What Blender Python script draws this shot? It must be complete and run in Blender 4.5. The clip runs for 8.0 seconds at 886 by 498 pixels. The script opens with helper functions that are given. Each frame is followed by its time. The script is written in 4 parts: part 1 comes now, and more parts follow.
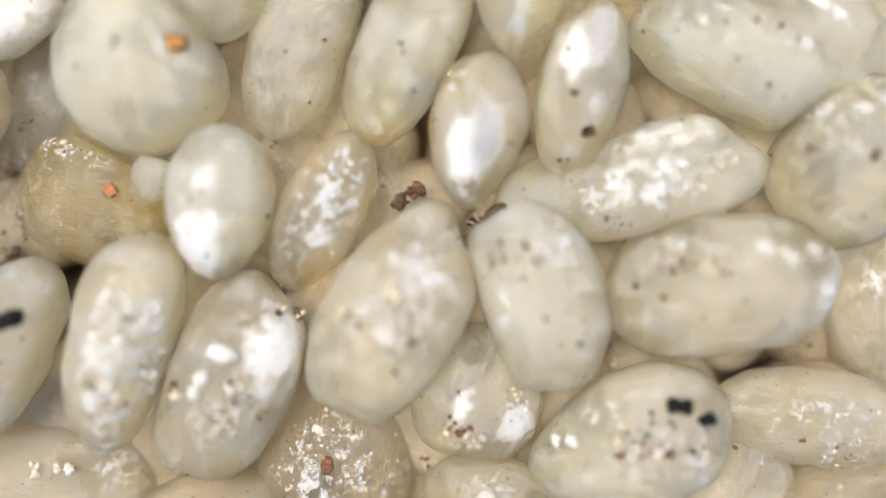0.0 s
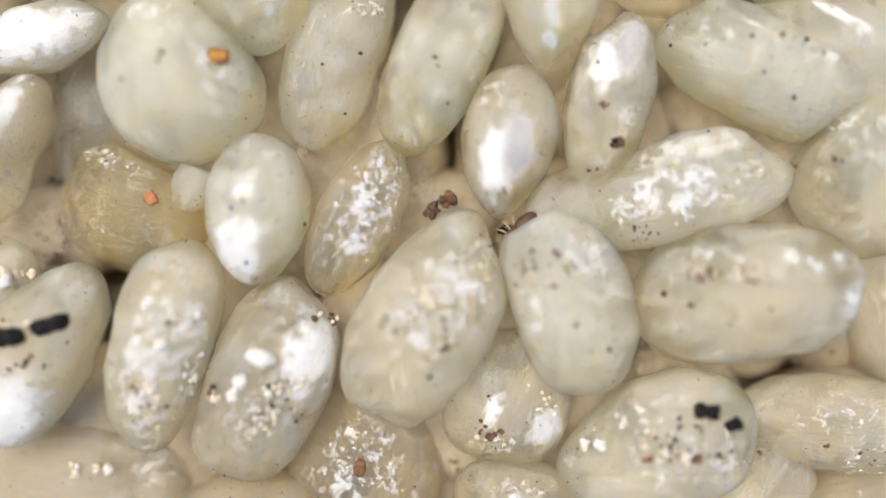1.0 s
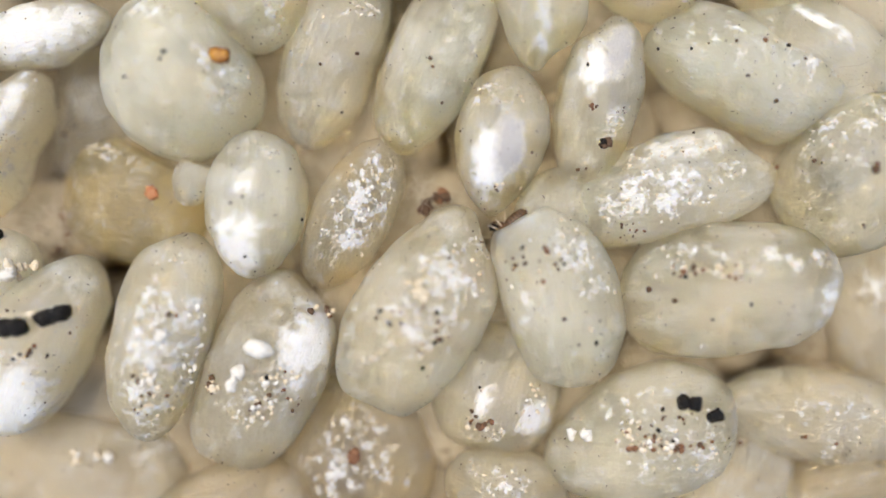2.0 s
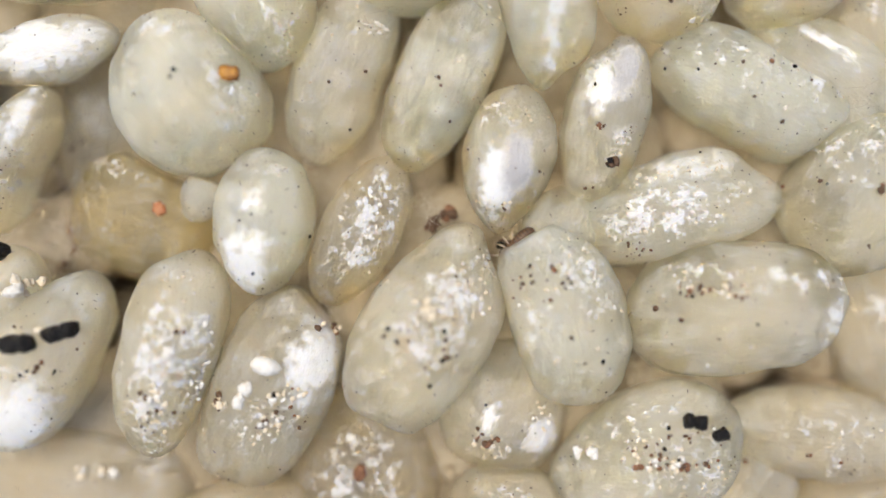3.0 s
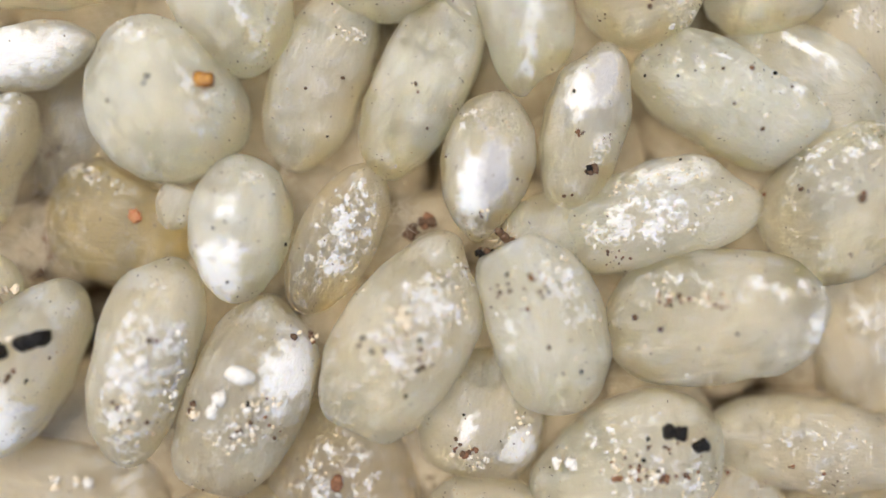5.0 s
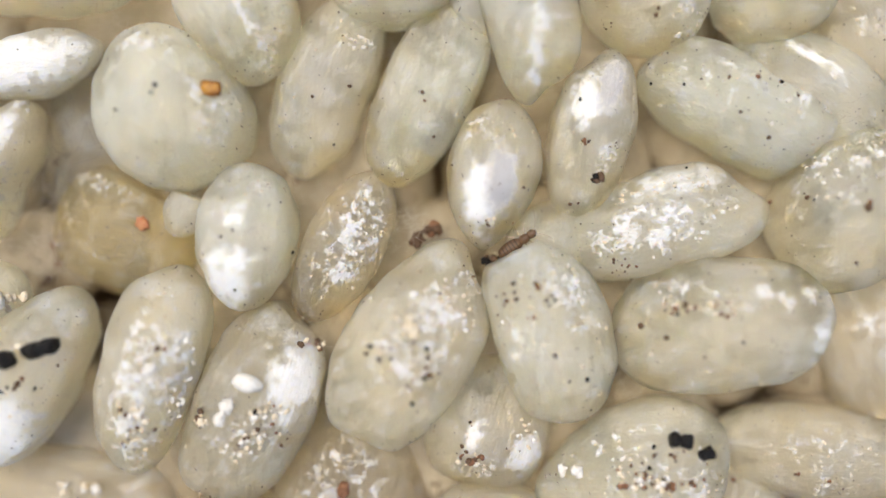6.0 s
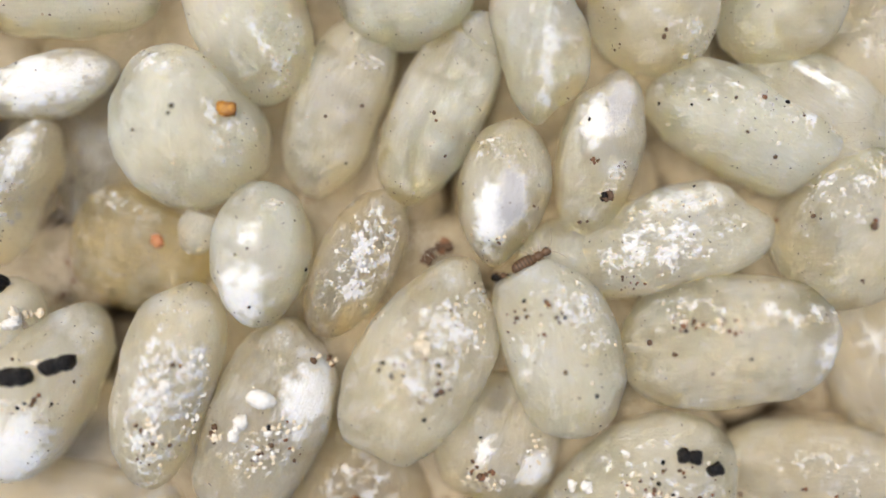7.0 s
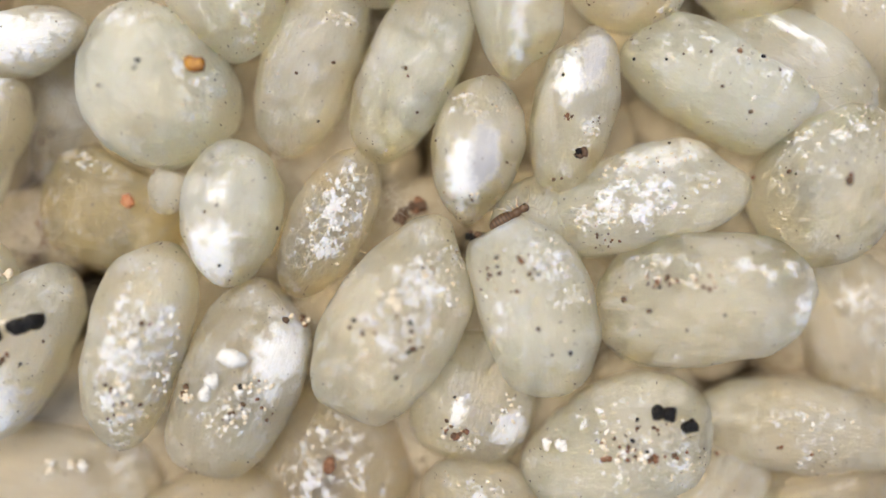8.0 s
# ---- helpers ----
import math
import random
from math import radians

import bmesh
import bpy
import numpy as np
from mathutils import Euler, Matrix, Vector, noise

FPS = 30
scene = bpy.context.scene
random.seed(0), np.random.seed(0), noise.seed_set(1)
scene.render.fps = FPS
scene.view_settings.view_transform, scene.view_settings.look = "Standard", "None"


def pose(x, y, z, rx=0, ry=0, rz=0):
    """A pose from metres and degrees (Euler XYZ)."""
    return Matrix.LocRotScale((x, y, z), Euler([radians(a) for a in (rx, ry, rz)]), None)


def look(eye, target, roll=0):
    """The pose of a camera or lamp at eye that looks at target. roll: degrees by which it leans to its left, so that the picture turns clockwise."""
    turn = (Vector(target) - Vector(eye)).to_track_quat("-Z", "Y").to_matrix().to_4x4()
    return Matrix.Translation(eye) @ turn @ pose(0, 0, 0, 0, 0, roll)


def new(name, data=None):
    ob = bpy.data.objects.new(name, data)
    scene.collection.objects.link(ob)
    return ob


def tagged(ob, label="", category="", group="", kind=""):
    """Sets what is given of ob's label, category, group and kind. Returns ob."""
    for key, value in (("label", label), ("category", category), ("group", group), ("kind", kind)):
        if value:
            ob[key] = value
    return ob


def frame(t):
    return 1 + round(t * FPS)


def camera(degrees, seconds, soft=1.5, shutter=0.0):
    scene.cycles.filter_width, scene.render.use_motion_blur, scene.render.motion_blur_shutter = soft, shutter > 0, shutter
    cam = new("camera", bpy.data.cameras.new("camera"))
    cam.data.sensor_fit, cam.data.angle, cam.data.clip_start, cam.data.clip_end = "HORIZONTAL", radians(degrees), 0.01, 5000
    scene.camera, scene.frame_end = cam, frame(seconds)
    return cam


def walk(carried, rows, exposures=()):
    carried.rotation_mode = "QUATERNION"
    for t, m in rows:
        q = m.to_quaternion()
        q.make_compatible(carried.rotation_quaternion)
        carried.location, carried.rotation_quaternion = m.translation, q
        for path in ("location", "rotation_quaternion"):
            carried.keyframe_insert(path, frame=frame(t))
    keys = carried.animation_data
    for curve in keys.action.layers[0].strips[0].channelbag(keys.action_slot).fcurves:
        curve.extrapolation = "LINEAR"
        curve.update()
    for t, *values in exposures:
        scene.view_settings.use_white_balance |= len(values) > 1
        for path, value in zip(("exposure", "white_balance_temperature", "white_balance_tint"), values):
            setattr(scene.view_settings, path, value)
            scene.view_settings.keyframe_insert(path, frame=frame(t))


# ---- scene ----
# A heap of rice grains seen from about 16 mm above. Table values are in millimetres.
MM = 0.001

# ---- camera and its path ----
cam = camera(63.7, 8.0, soft=1.6)
cam.data.dof.use_dof, cam.data.dof.focus_distance, cam.data.dof.aperture_fstop = True, 0.0167, 14
PATH = [
    (0, pose(0.000612, -0.000835, 0.015581, -0.902, -0.021, -1.101)),
    (0.5, pose(0.000582, -0.000809, 0.015795, -0.676, 0.103, -1.194)),
    (1, pose(0.000037, -0.000769, 0.016001, -0.465, 0.510, -0.894)),
    (1.5, pose(-0.000141, -0.000731, 0.015949, -0.679, 0.403, -0.632)),
    (2, pose(0.000012, -0.000755, 0.016510, -0.848, -0.129, -0.469)),
    (2.2, pose(-0.000248, -0.000451, 0.016645, -0.543, -0.209, -0.334)),
    (3.3, pose(-0.000195, -0.000429, 0.016508, -0.454, -0.370, -0.075)),
    (3.5, pose(-0.000171, -0.000357, 0.016487, -0.267, 0.074, 0.014)),
    (4, pose(-0.000082, -0.000154, 0.016475, -0.171, -0.062, -0.110)),
    (4.5, pose(0.000327, -0.000339, 0.016364, -0.356, -0.253, -0.092)),
    (4.7, pose(0.000322, -0.000392, 0.016393, -0.082, -0.272, -0.113)),
    (5.8, pose(0.000332, -0.000203, 0.016339, -0.118, -0.293, -0.084)),
    (6, pose(0.000224, -0.000150, 0.016430, -0.206, -0.116, -0.081)),
    (6.5, pose(-0.000000, -0.000000, 0.016605, 0.003, 0.001, 0.000)),
    (7, pose(-0.000019, 0.000110, 0.016657, 0.318, -0.052, -0.058)),
    (7.5, pose(0.000212, -0.000284, 0.016585, -0.153, -0.137, -0.098)),
    (8, pose(0.000550, -0.000644, 0.016498, -0.487, -0.272, -0.279)),
]
walk(cam, PATH, [(0, 0.28), (0.5, 0.25), (1.5, 0.16), (2.0, 0.13), (8.0, 0.14)])

# ---- daylight ----
world = bpy.data.worlds.new("daylight")
scene.world = world
world.use_nodes = True
sky = world.node_tree.nodes.new("ShaderNodeTexSky")
sky.sky_type, sky.sun_disc = "NISHITA", False
sky.sun_elevation, sky.sun_rotation = radians(68), radians(-43)
world.node_tree.links.new(sky.outputs[0], world.node_tree.nodes["Background"].inputs[0])
world.node_tree.nodes["Background"].inputs[1].default_value = 0.14
sun = new("sun", bpy.data.lights.new("sun", "SUN"))
sun.data.energy, sun.data.angle, sun.data.color = 3.1, radians(38), (1.0, 0.9, 0.755)
sun.matrix_world = look((-0.28, 0.3, 1.0), (0, 0, 0))


# ---- materials ----
def material(name):
    m = bpy.data.materials.new(name)
    m.use_nodes = True
    return m, m.node_tree.nodes, m.node_tree.links, m.node_tree.nodes["Principled BSDF"]


def texture(nodes, links, kind, scale, detail=4.0, rough=0.55, stretch=None):
    """A noise or Voronoi pattern in the thing's own space; scale in cells per millimetre."""
    coords = nodes.new("ShaderNodeTexCoord")
    tex = nodes.new(kind)
    tex.inputs["Scale"].default_value = scale / MM
    if kind == "ShaderNodeTexNoise":
        tex.inputs["Detail"].default_value, tex.inputs["Roughness"].default_value = detail, rough
    if stretch:
        m = nodes.new("ShaderNodeMapping")
        m.inputs["Scale"].default_value = stretch
        links.new(coords.outputs["Object"], m.inputs[0])
        links.new(m.outputs[0], tex.inputs["Vector"])
    else:
        links.new(coords.outputs["Object"], tex.inputs["Vector"])
    return tex


def ramp(nodes, links, source, a, b, lo=0.0, hi=1.0):
    r = nodes.new("ShaderNodeMapRange")
    r.interpolation_type = "SMOOTHSTEP"
    r.inputs[1].default_value, r.inputs[2].default_value, r.inputs[3].default_value, r.inputs[4].default_value = a, b, lo, hi
    links.new(source, r.inputs[0])
    return r.outputs[0]


def calc(nodes, links, op, a, b):
    n = nodes.new("ShaderNodeMath")
    n.operation, n.use_clamp = op, op != "SUBTRACT"
    for k, v in enumerate((a, b)):
        if isinstance(v, (int, float)):
            n.inputs[k].default_value = v
        else:
            links.new(v, n.inputs[k])
    return n.outputs[0]


def mixed(nodes, links, fac, a, b):
    n = nodes.new("ShaderNodeMix")
    n.data_type = "RGBA"
    if isinstance(fac, (int, float)):
        n.inputs[0].default_value = fac
    else:
        links.new(fac, n.inputs[0])
    for k, v in ((6, a), (7, b)):
        if isinstance(v, tuple):
            n.inputs[k].default_value = (*v, 1)
        else:
            links.new(v, n.inputs[k])
    return n.outputs[2]


def rice_material(name, rim, core, glassy, cloudy, depth=1.0, rough=0.4, tint=(0.95, 0.87, 0.7)):
    """Frosted and clear near the thin sides of a grain, milkier in its thick middle, chalky or mealy where its mesh says so."""
    m, nodes, links, bsdf = material(name)
    chalk = nodes.new("ShaderNodeAttribute")
    chalk.attribute_name = "chalk"
    powder = nodes.new("ShaderNodeAttribute")
    powder.attribute_name = "powder"
    hollow = nodes.new("ShaderNodeAttribute")
    hollow.attribute_name = "hollow"
    body = nodes.new("ShaderNodeAttribute")
    body.attribute_name = "body"
    cloud = texture(nodes, links, "ShaderNodeTexNoise", 0.8, 5, 0.6)
    fine = texture(nodes, links, "ShaderNodeTexNoise", 14, 5, 0.7)
    flake = texture(nodes, links, "ShaderNodeTexNoise", 3.2, 8, 0.72)
    grit = texture(nodes, links, "ShaderNodeTexNoise", 11, 6, 0.75)
    streak = texture(nodes, links, "ShaderNodeTexNoise", 2.5, 4, 0.65, (0.3, 1.5, 1.5))
    info = nodes.new("ShaderNodeObjectInfo")
    thick = calc(nodes, links, "ADD", body.outputs["Fac"], ramp(nodes, links, cloud.outputs[0], 0.3, 0.7, -0.3, 0.2))
    milk = ramp(nodes, links, thick, 0.0, 1.05)
    # rim tone lighter than core, for light coming through the thin sides
    base = mixed(nodes, links, milk, rim, core)
    base = mixed(nodes, links, ramp(nodes, links, info.outputs["Random"], 0, 1, 0.0, 0.4), base, (0.91, 0.82, 0.61))
    # warm and glassy drifts inside the grain
    drift = texture(nodes, links, "ShaderNodeTexNoise", 1.3, 5, 0.62, (0.55, 1.2, 1.2))
    base = mixed(nodes, links, ramp(nodes, links, drift.outputs[0], 0.48, 0.75, 0.0, 0.6), base, tuple(c * k for c, k in zip(rim, (0.91, 0.88, 0.8))))
    veil = calc(nodes, links, "MULTIPLY", ramp(nodes, links, drift.outputs[0], 0.48, 0.3, 0.0, 0.65), ramp(nodes, links, flake.outputs[0], 0.36, 0.56, 0.25, 1.0))
    base = mixed(nodes, links, veil, base, (0.93, 0.92, 0.88))
    # chalky heart fading out with a ragged rim
    edge = calc(nodes, links, "ADD", chalk.outputs["Fac"], ramp(nodes, links, flake.outputs[0], 0.25, 0.75, -0.6, 0.45))
    heart = ramp(nodes, links, edge, 0.0, 1.25, 0.0, 0.94)
    # thin meal lying on the skin in flakes
    layer = calc(nodes, links, "ADD", calc(nodes, links, "ADD", powder.outputs["Fac"], 0.16), ramp(nodes, links, flake.outputs[0], 0.35, 0.7, -0.95, 0.15))
    meal = ramp(nodes, links, calc(nodes, links, "ADD", layer, ramp(nodes, links, grit.outputs[0], 0.3, 0.7, -0.4, 0.3)), 0.28, 0.6, 0.0, 0.75)
    haze = calc(nodes, links, "MULTIPLY", ramp(nodes, links, grit.outputs[0], 0.5, 0.66, 0.0, 0.75), ramp(nodes, links, flake.outputs[0], 0.47, 0.6))
    # fine scratches along the grain
    scratch = texture(nodes, links, "ShaderNodeTexNoise", 7, 3, 0.6, (0.12, 1.4, 1.4))
    haze = calc(nodes, links, "MAXIMUM", haze, calc(nodes, links, "MULTIPLY", ramp(nodes, links, scratch.outputs[0], 0.6, 0.7, 0.0, 0.45), ramp(nodes, links, cloud.outputs[0], 0.4, 0.6)))
    white = calc(nodes, links, "MAXIMUM", calc(nodes, links, "MAXIMUM", heart, meal), haze)
    grey = ramp(nodes, links, calc(nodes, links, "ADD", hollow.outputs["Fac"], ramp(nodes, links, flake.outputs[0], 0.25, 0.75, -0.4, 0.3)), 0.0, 1.1, 0.0, 0.95)
    colour = mixed(nodes, links, white, base, (0.84, 0.83, 0.815))
    colour = mixed(nodes, links, grey, colour, (0.46, 0.44, 0.43))
    links.new(colour, bsdf.inputs["Base Color"])
    bsdf.inputs["Specular IOR Level"].default_value = 0.75
    bsdf.inputs["Sheen Weight"].default_value, bsdf.inputs["Sheen Roughness"].default_value = 0.15, 0.3
    bsdf.inputs["Sheen Tint"].default_value = (1.0, 0.95, 0.86, 1)
    bsdf.inputs["Subsurface Weight"].default_value = 1.0
    bsdf.inputs["Subsurface Radius"].default_value = (1.0, 0.9, 0.7)
    links.new(calc(nodes, links, "MULTIPLY", ramp(nodes, links, white, 0, 1, 1.0, 0.15), depth * MM), bsdf.inputs["Subsurface Scale"])
    clear = calc(nodes, links, "MULTIPLY", ramp(nodes, links, milk, 0, 1, glassy, cloudy), ramp(nodes, links, info.outputs["Random"], 0, 1, 1.15, 0.85))
    clear = calc(nodes, links, "MULTIPLY", clear, ramp(nodes, links, cloud.outputs[0], 0.34, 0.66, 1.1, 0.88))
    see = nodes.new("ShaderNodeBsdfGlass")
    see.inputs["Color"].default_value = (*tint, 1)
    see.inputs["Roughness"].default_value, see.inputs["IOR"].default_value = 0.5, 1.08
    skin = nodes.new("ShaderNodeMixShader")
    links.new(calc(nodes, links, "MULTIPLY", clear, ramp(nodes, links, calc(nodes, links, "MAXIMUM", white, grey), 0.0, 0.8, 1.0, 0.0)), skin.inputs[0])
    links.new(bsdf.outputs[0], skin.inputs[1])
    links.new(see.outputs[0], skin.inputs[2])
    links.new(skin.outputs[0], nodes["Material Output"].inputs[0])
    links.new(ramp(nodes, links, meal, 0, 1, rough, 0.75), bsdf.inputs["Roughness"])
    bump = nodes.new("ShaderNodeBump")
    bump.inputs["Strength"].default_value, bump.inputs["Distance"].default_value = 0.8, 0.13 * MM
    height = calc(nodes, links, "ADD", calc(nodes, links, "MULTIPLY", fine.outputs[0], 0.3), calc(nodes, links, "MULTIPLY", streak.outputs[0], 0.7))
    links.new(calc(nodes, links, "ADD", height, calc(nodes, links, "MULTIPLY", meal, 0.4)), bump.inputs["Height"])
    links.new(bump.outputs[0], bsdf.inputs["Normal"])
    links.new(bump.outputs[0], see.inputs["Normal"])
    return m


def plain_material(name, a, b, scale, rough=0.6, sub=0.0, bump_by=0.5, spec=0.5, clear=0.0):
    """Two tones mottled at the given cells per millimetre, with fine relief."""
    m, nodes, links, bsdf = material(name)
    tex = texture(nodes, links, "ShaderNodeTexNoise", scale, 5, 0.65)
    fine = texture(nodes, links, "ShaderNodeTexNoise", scale * 4, 4)
    links.new(mixed(nodes, links, ramp(nodes, links, tex.outputs[0], 0.35, 0.65), a, b), bsdf.inputs["Base Color"])
    bsdf.inputs["Roughness"].default_value = rough
    bsdf.inputs["Specular IOR Level"].default_value = spec
    bsdf.inputs["Transmission Weight"].default_value = clear
    if sub:
        bsdf.inputs["Subsurface Weight"].default_value = 1.0
        bsdf.inputs["Subsurface Radius"].default_value = (1, 0.8, 0.5)
        bsdf.inputs["Subsurface Scale"].default_value = sub * MM
    bump = nodes.new("ShaderNodeBump")
    bump.inputs["Strength"].default_value, bump.inputs["Distance"].default_value = bump_by, 0.03 * MM
    links.new(fine.outputs[0], bump.inputs["Height"])
    links.new(bump.outputs[0], bsdf.inputs["Normal"])
    return m


def dim_dusted_material():
    """Rice deep in the heap: base browned to carry the dim gaps, with bran dust, pale scuffs and specks."""
    m, nodes, links, bsdf = material("dim_dusted_rice")
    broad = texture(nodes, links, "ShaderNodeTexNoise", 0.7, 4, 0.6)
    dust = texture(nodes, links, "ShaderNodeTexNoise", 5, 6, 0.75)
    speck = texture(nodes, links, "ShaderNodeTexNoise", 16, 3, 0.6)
    # brown base tones stand in for the weak light down in the gaps
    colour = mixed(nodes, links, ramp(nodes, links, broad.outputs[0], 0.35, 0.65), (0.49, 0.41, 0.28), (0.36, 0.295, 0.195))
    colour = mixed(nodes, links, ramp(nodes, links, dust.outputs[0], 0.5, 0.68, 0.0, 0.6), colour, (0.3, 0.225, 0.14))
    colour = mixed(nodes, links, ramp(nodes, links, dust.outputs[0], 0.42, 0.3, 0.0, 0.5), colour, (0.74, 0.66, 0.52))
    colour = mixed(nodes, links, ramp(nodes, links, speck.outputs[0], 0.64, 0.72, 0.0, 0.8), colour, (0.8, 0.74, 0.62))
    links.new(colour, bsdf.inputs["Base Color"])
    bsdf.inputs["Roughness"].default_value = 0.6
    bump = nodes.new("ShaderNodeBump")
    bump.inputs["Strength"].default_value, bump.inputs["Distance"].default_value = 0.7, 0.08 * MM
    links.new(dust.outputs[0], bump.inputs["Height"])
    links.new(bump.outputs[0], bsdf.inputs["Normal"])
    return m


RICE = rice_material("rice", (0.87, 0.8, 0.62), (0.83, 0.77, 0.65), 0.86, 0.63, 2.5, 0.3, (1.0, 0.97, 0.855))
# paler copy of rice: brighter light on the upper grains is in its colour
LIT_PALE = rice_material("lit_pale_rice", (0.95, 0.88, 0.69), (0.94, 0.88, 0.74), 0.86, 0.6, 2.5, 0.3, (1.0, 0.975, 0.86))
TAN = rice_material("tan_rice", (0.84, 0.74, 0.55), (0.78, 0.7, 0.57), 0.86, 0.63, 2.5, 0.3, (1.0, 0.97, 0.855))
# greyish rice, its colour also darkened to carry the shade on lower grains
GREY_SHADE = rice_material("greyish_shaded_rice", (0.72, 0.64, 0.48), (0.6, 0.55, 0.45), 0.86, 0.66, 2.5, 0.3, (0.995, 0.955, 0.84))
# brownish copy of rice with the shade among deep grains put into its colour
DEEP_SHADE = rice_material("brownish_shaded_rice", (0.6, 0.5, 0.36), (0.5, 0.43, 0.32), 0.7, 0.6, 2.5, 0.3, (0.99, 0.94, 0.8))
DIM_DUSTED = dim_dusted_material()
YELLOW = rice_material("yellow_rice", (0.55, 0.45, 0.23), (0.49, 0.4, 0.2), 0.86, 0.66, 2.5, 0.3, (0.96, 0.88, 0.62))
WHITE_CRUMB = plain_material("white_meal", (0.82, 0.79, 0.73), (0.7, 0.64, 0.54), 8, 0.8)
FLAKE = plain_material("meal_flake", (0.78, 0.74, 0.66), (0.66, 0.6, 0.5), 9, 0.7)
CREAM_CRUMB = plain_material("cream_meal", (0.7, 0.57, 0.38), (0.78, 0.7, 0.56), 9, 0.8)
ORANGE = plain_material("orange_flake", (0.5, 0.23, 0.02), (0.24, 0.085, 0.012), 5, 0.35, 0, 0.8, 0.4)
RUST = plain_material("rust_bran", (0.16, 0.07, 0.035), (0.3, 0.15, 0.08), 12, 0.6, 0, 0.8, 0.25)
RED_SPOT = plain_material("red_spot", (0.5, 0.24, 0.1), (0.42, 0.14, 0.05), 10, 0.5)
HAIR = plain_material("bran_hair", (0.2, 0.14, 0.12), (0.3, 0.23, 0.19), 14, 0.7)
BROWN = plain_material("brown_frass", (0.1, 0.058, 0.034), (0.17, 0.105, 0.065), 14, 0.7, 0, 0.8, 0.2)
BLACK = plain_material("black_frass", (0.004, 0.004, 0.004), (0.018, 0.013, 0.01), 9, 0.3, 0, 1.0, 0.2)
CHITIN = plain_material("brown_chitin", (0.09, 0.05, 0.026), (0.14, 0.082, 0.045), 8, 0.4, 0, 0.4, 0.3)
BAND = plain_material("dark_chitin", (0.035, 0.02, 0.012), (0.06, 0.036, 0.02), 10, 0.5, 0, 0.4, 0.3)
PALE_CHITIN = plain_material("pale_chitin", (0.5, 0.42, 0.32), (0.6, 0.5, 0.38), 8, 0.4, 0.03)
SILK = plain_material("silk", (0.62, 0.54, 0.42), (0.5, 0.43, 0.33), 5, 0.8, 0, 0.2, 0.1)
TABLE = plain_material("table_wood", (0.32, 0.22, 0.13), (0.4, 0.28, 0.17), 0.05, 0.5)


# ---- mesh helpers ----
def finish(name, bm, mat, parent=None, label="", smooth=True):
    data = bpy.data.meshes.new(name)
    for face in bm.faces:
        face.smooth = smooth
    bm.to_mesh(data)
    bm.free()
    data.materials.append(mat)
    ob = new(name, data)
    if parent:
        ob.parent = parent
    return tagged(ob, label)


def soft(v, lump, freq, seed):
    """Lumpy offset of a point along its own direction."""
    return v * (1 + lump * noise.noise(v * freq + Vector((seed * 7.1, seed * 3.3, seed * 1.7))))


def blob_bm(size, lump=0.15, seed=0, level=3, freq=1.6, square=0.0):
    """A lumpy pebble of the given size in millimetres; square pushes it towards a box."""
    bm = bmesh.new()
    bmesh.ops.create_icosphere(bm, subdivisions=level, radius=1)
    for v in bm.verts:
        p = v.co.copy()
        if square:
            big = max(abs(p.x), abs(p.y), abs(p.z))
            p = p.lerp(p / big, square)
        p = soft(soft(p, lump, freq, seed), lump * 0.5, freq * 3.1, seed + 3)
        v.co = Vector((p.x * size[0], p.y * size[1], p.z * size[2])) * (0.5 * MM)
    return bm


# ---- support ----
def table_top():
    bm = bmesh.new()
    bmesh.ops.create_cube(bm, size=1, matrix=Matrix.Translation((0, 0, -0.018)) @ Matrix.Diagonal((1.2, 0.8, 0.02, 1)))
    bmesh.ops.bevel(bm, geom=bm.edges[:], offset=0.002, segments=2, affect="EDGES")
    return tagged(finish("table_top", bm, TABLE, smooth=False), "brown wooden board under the rice", "table", kind="structure")


table_top()


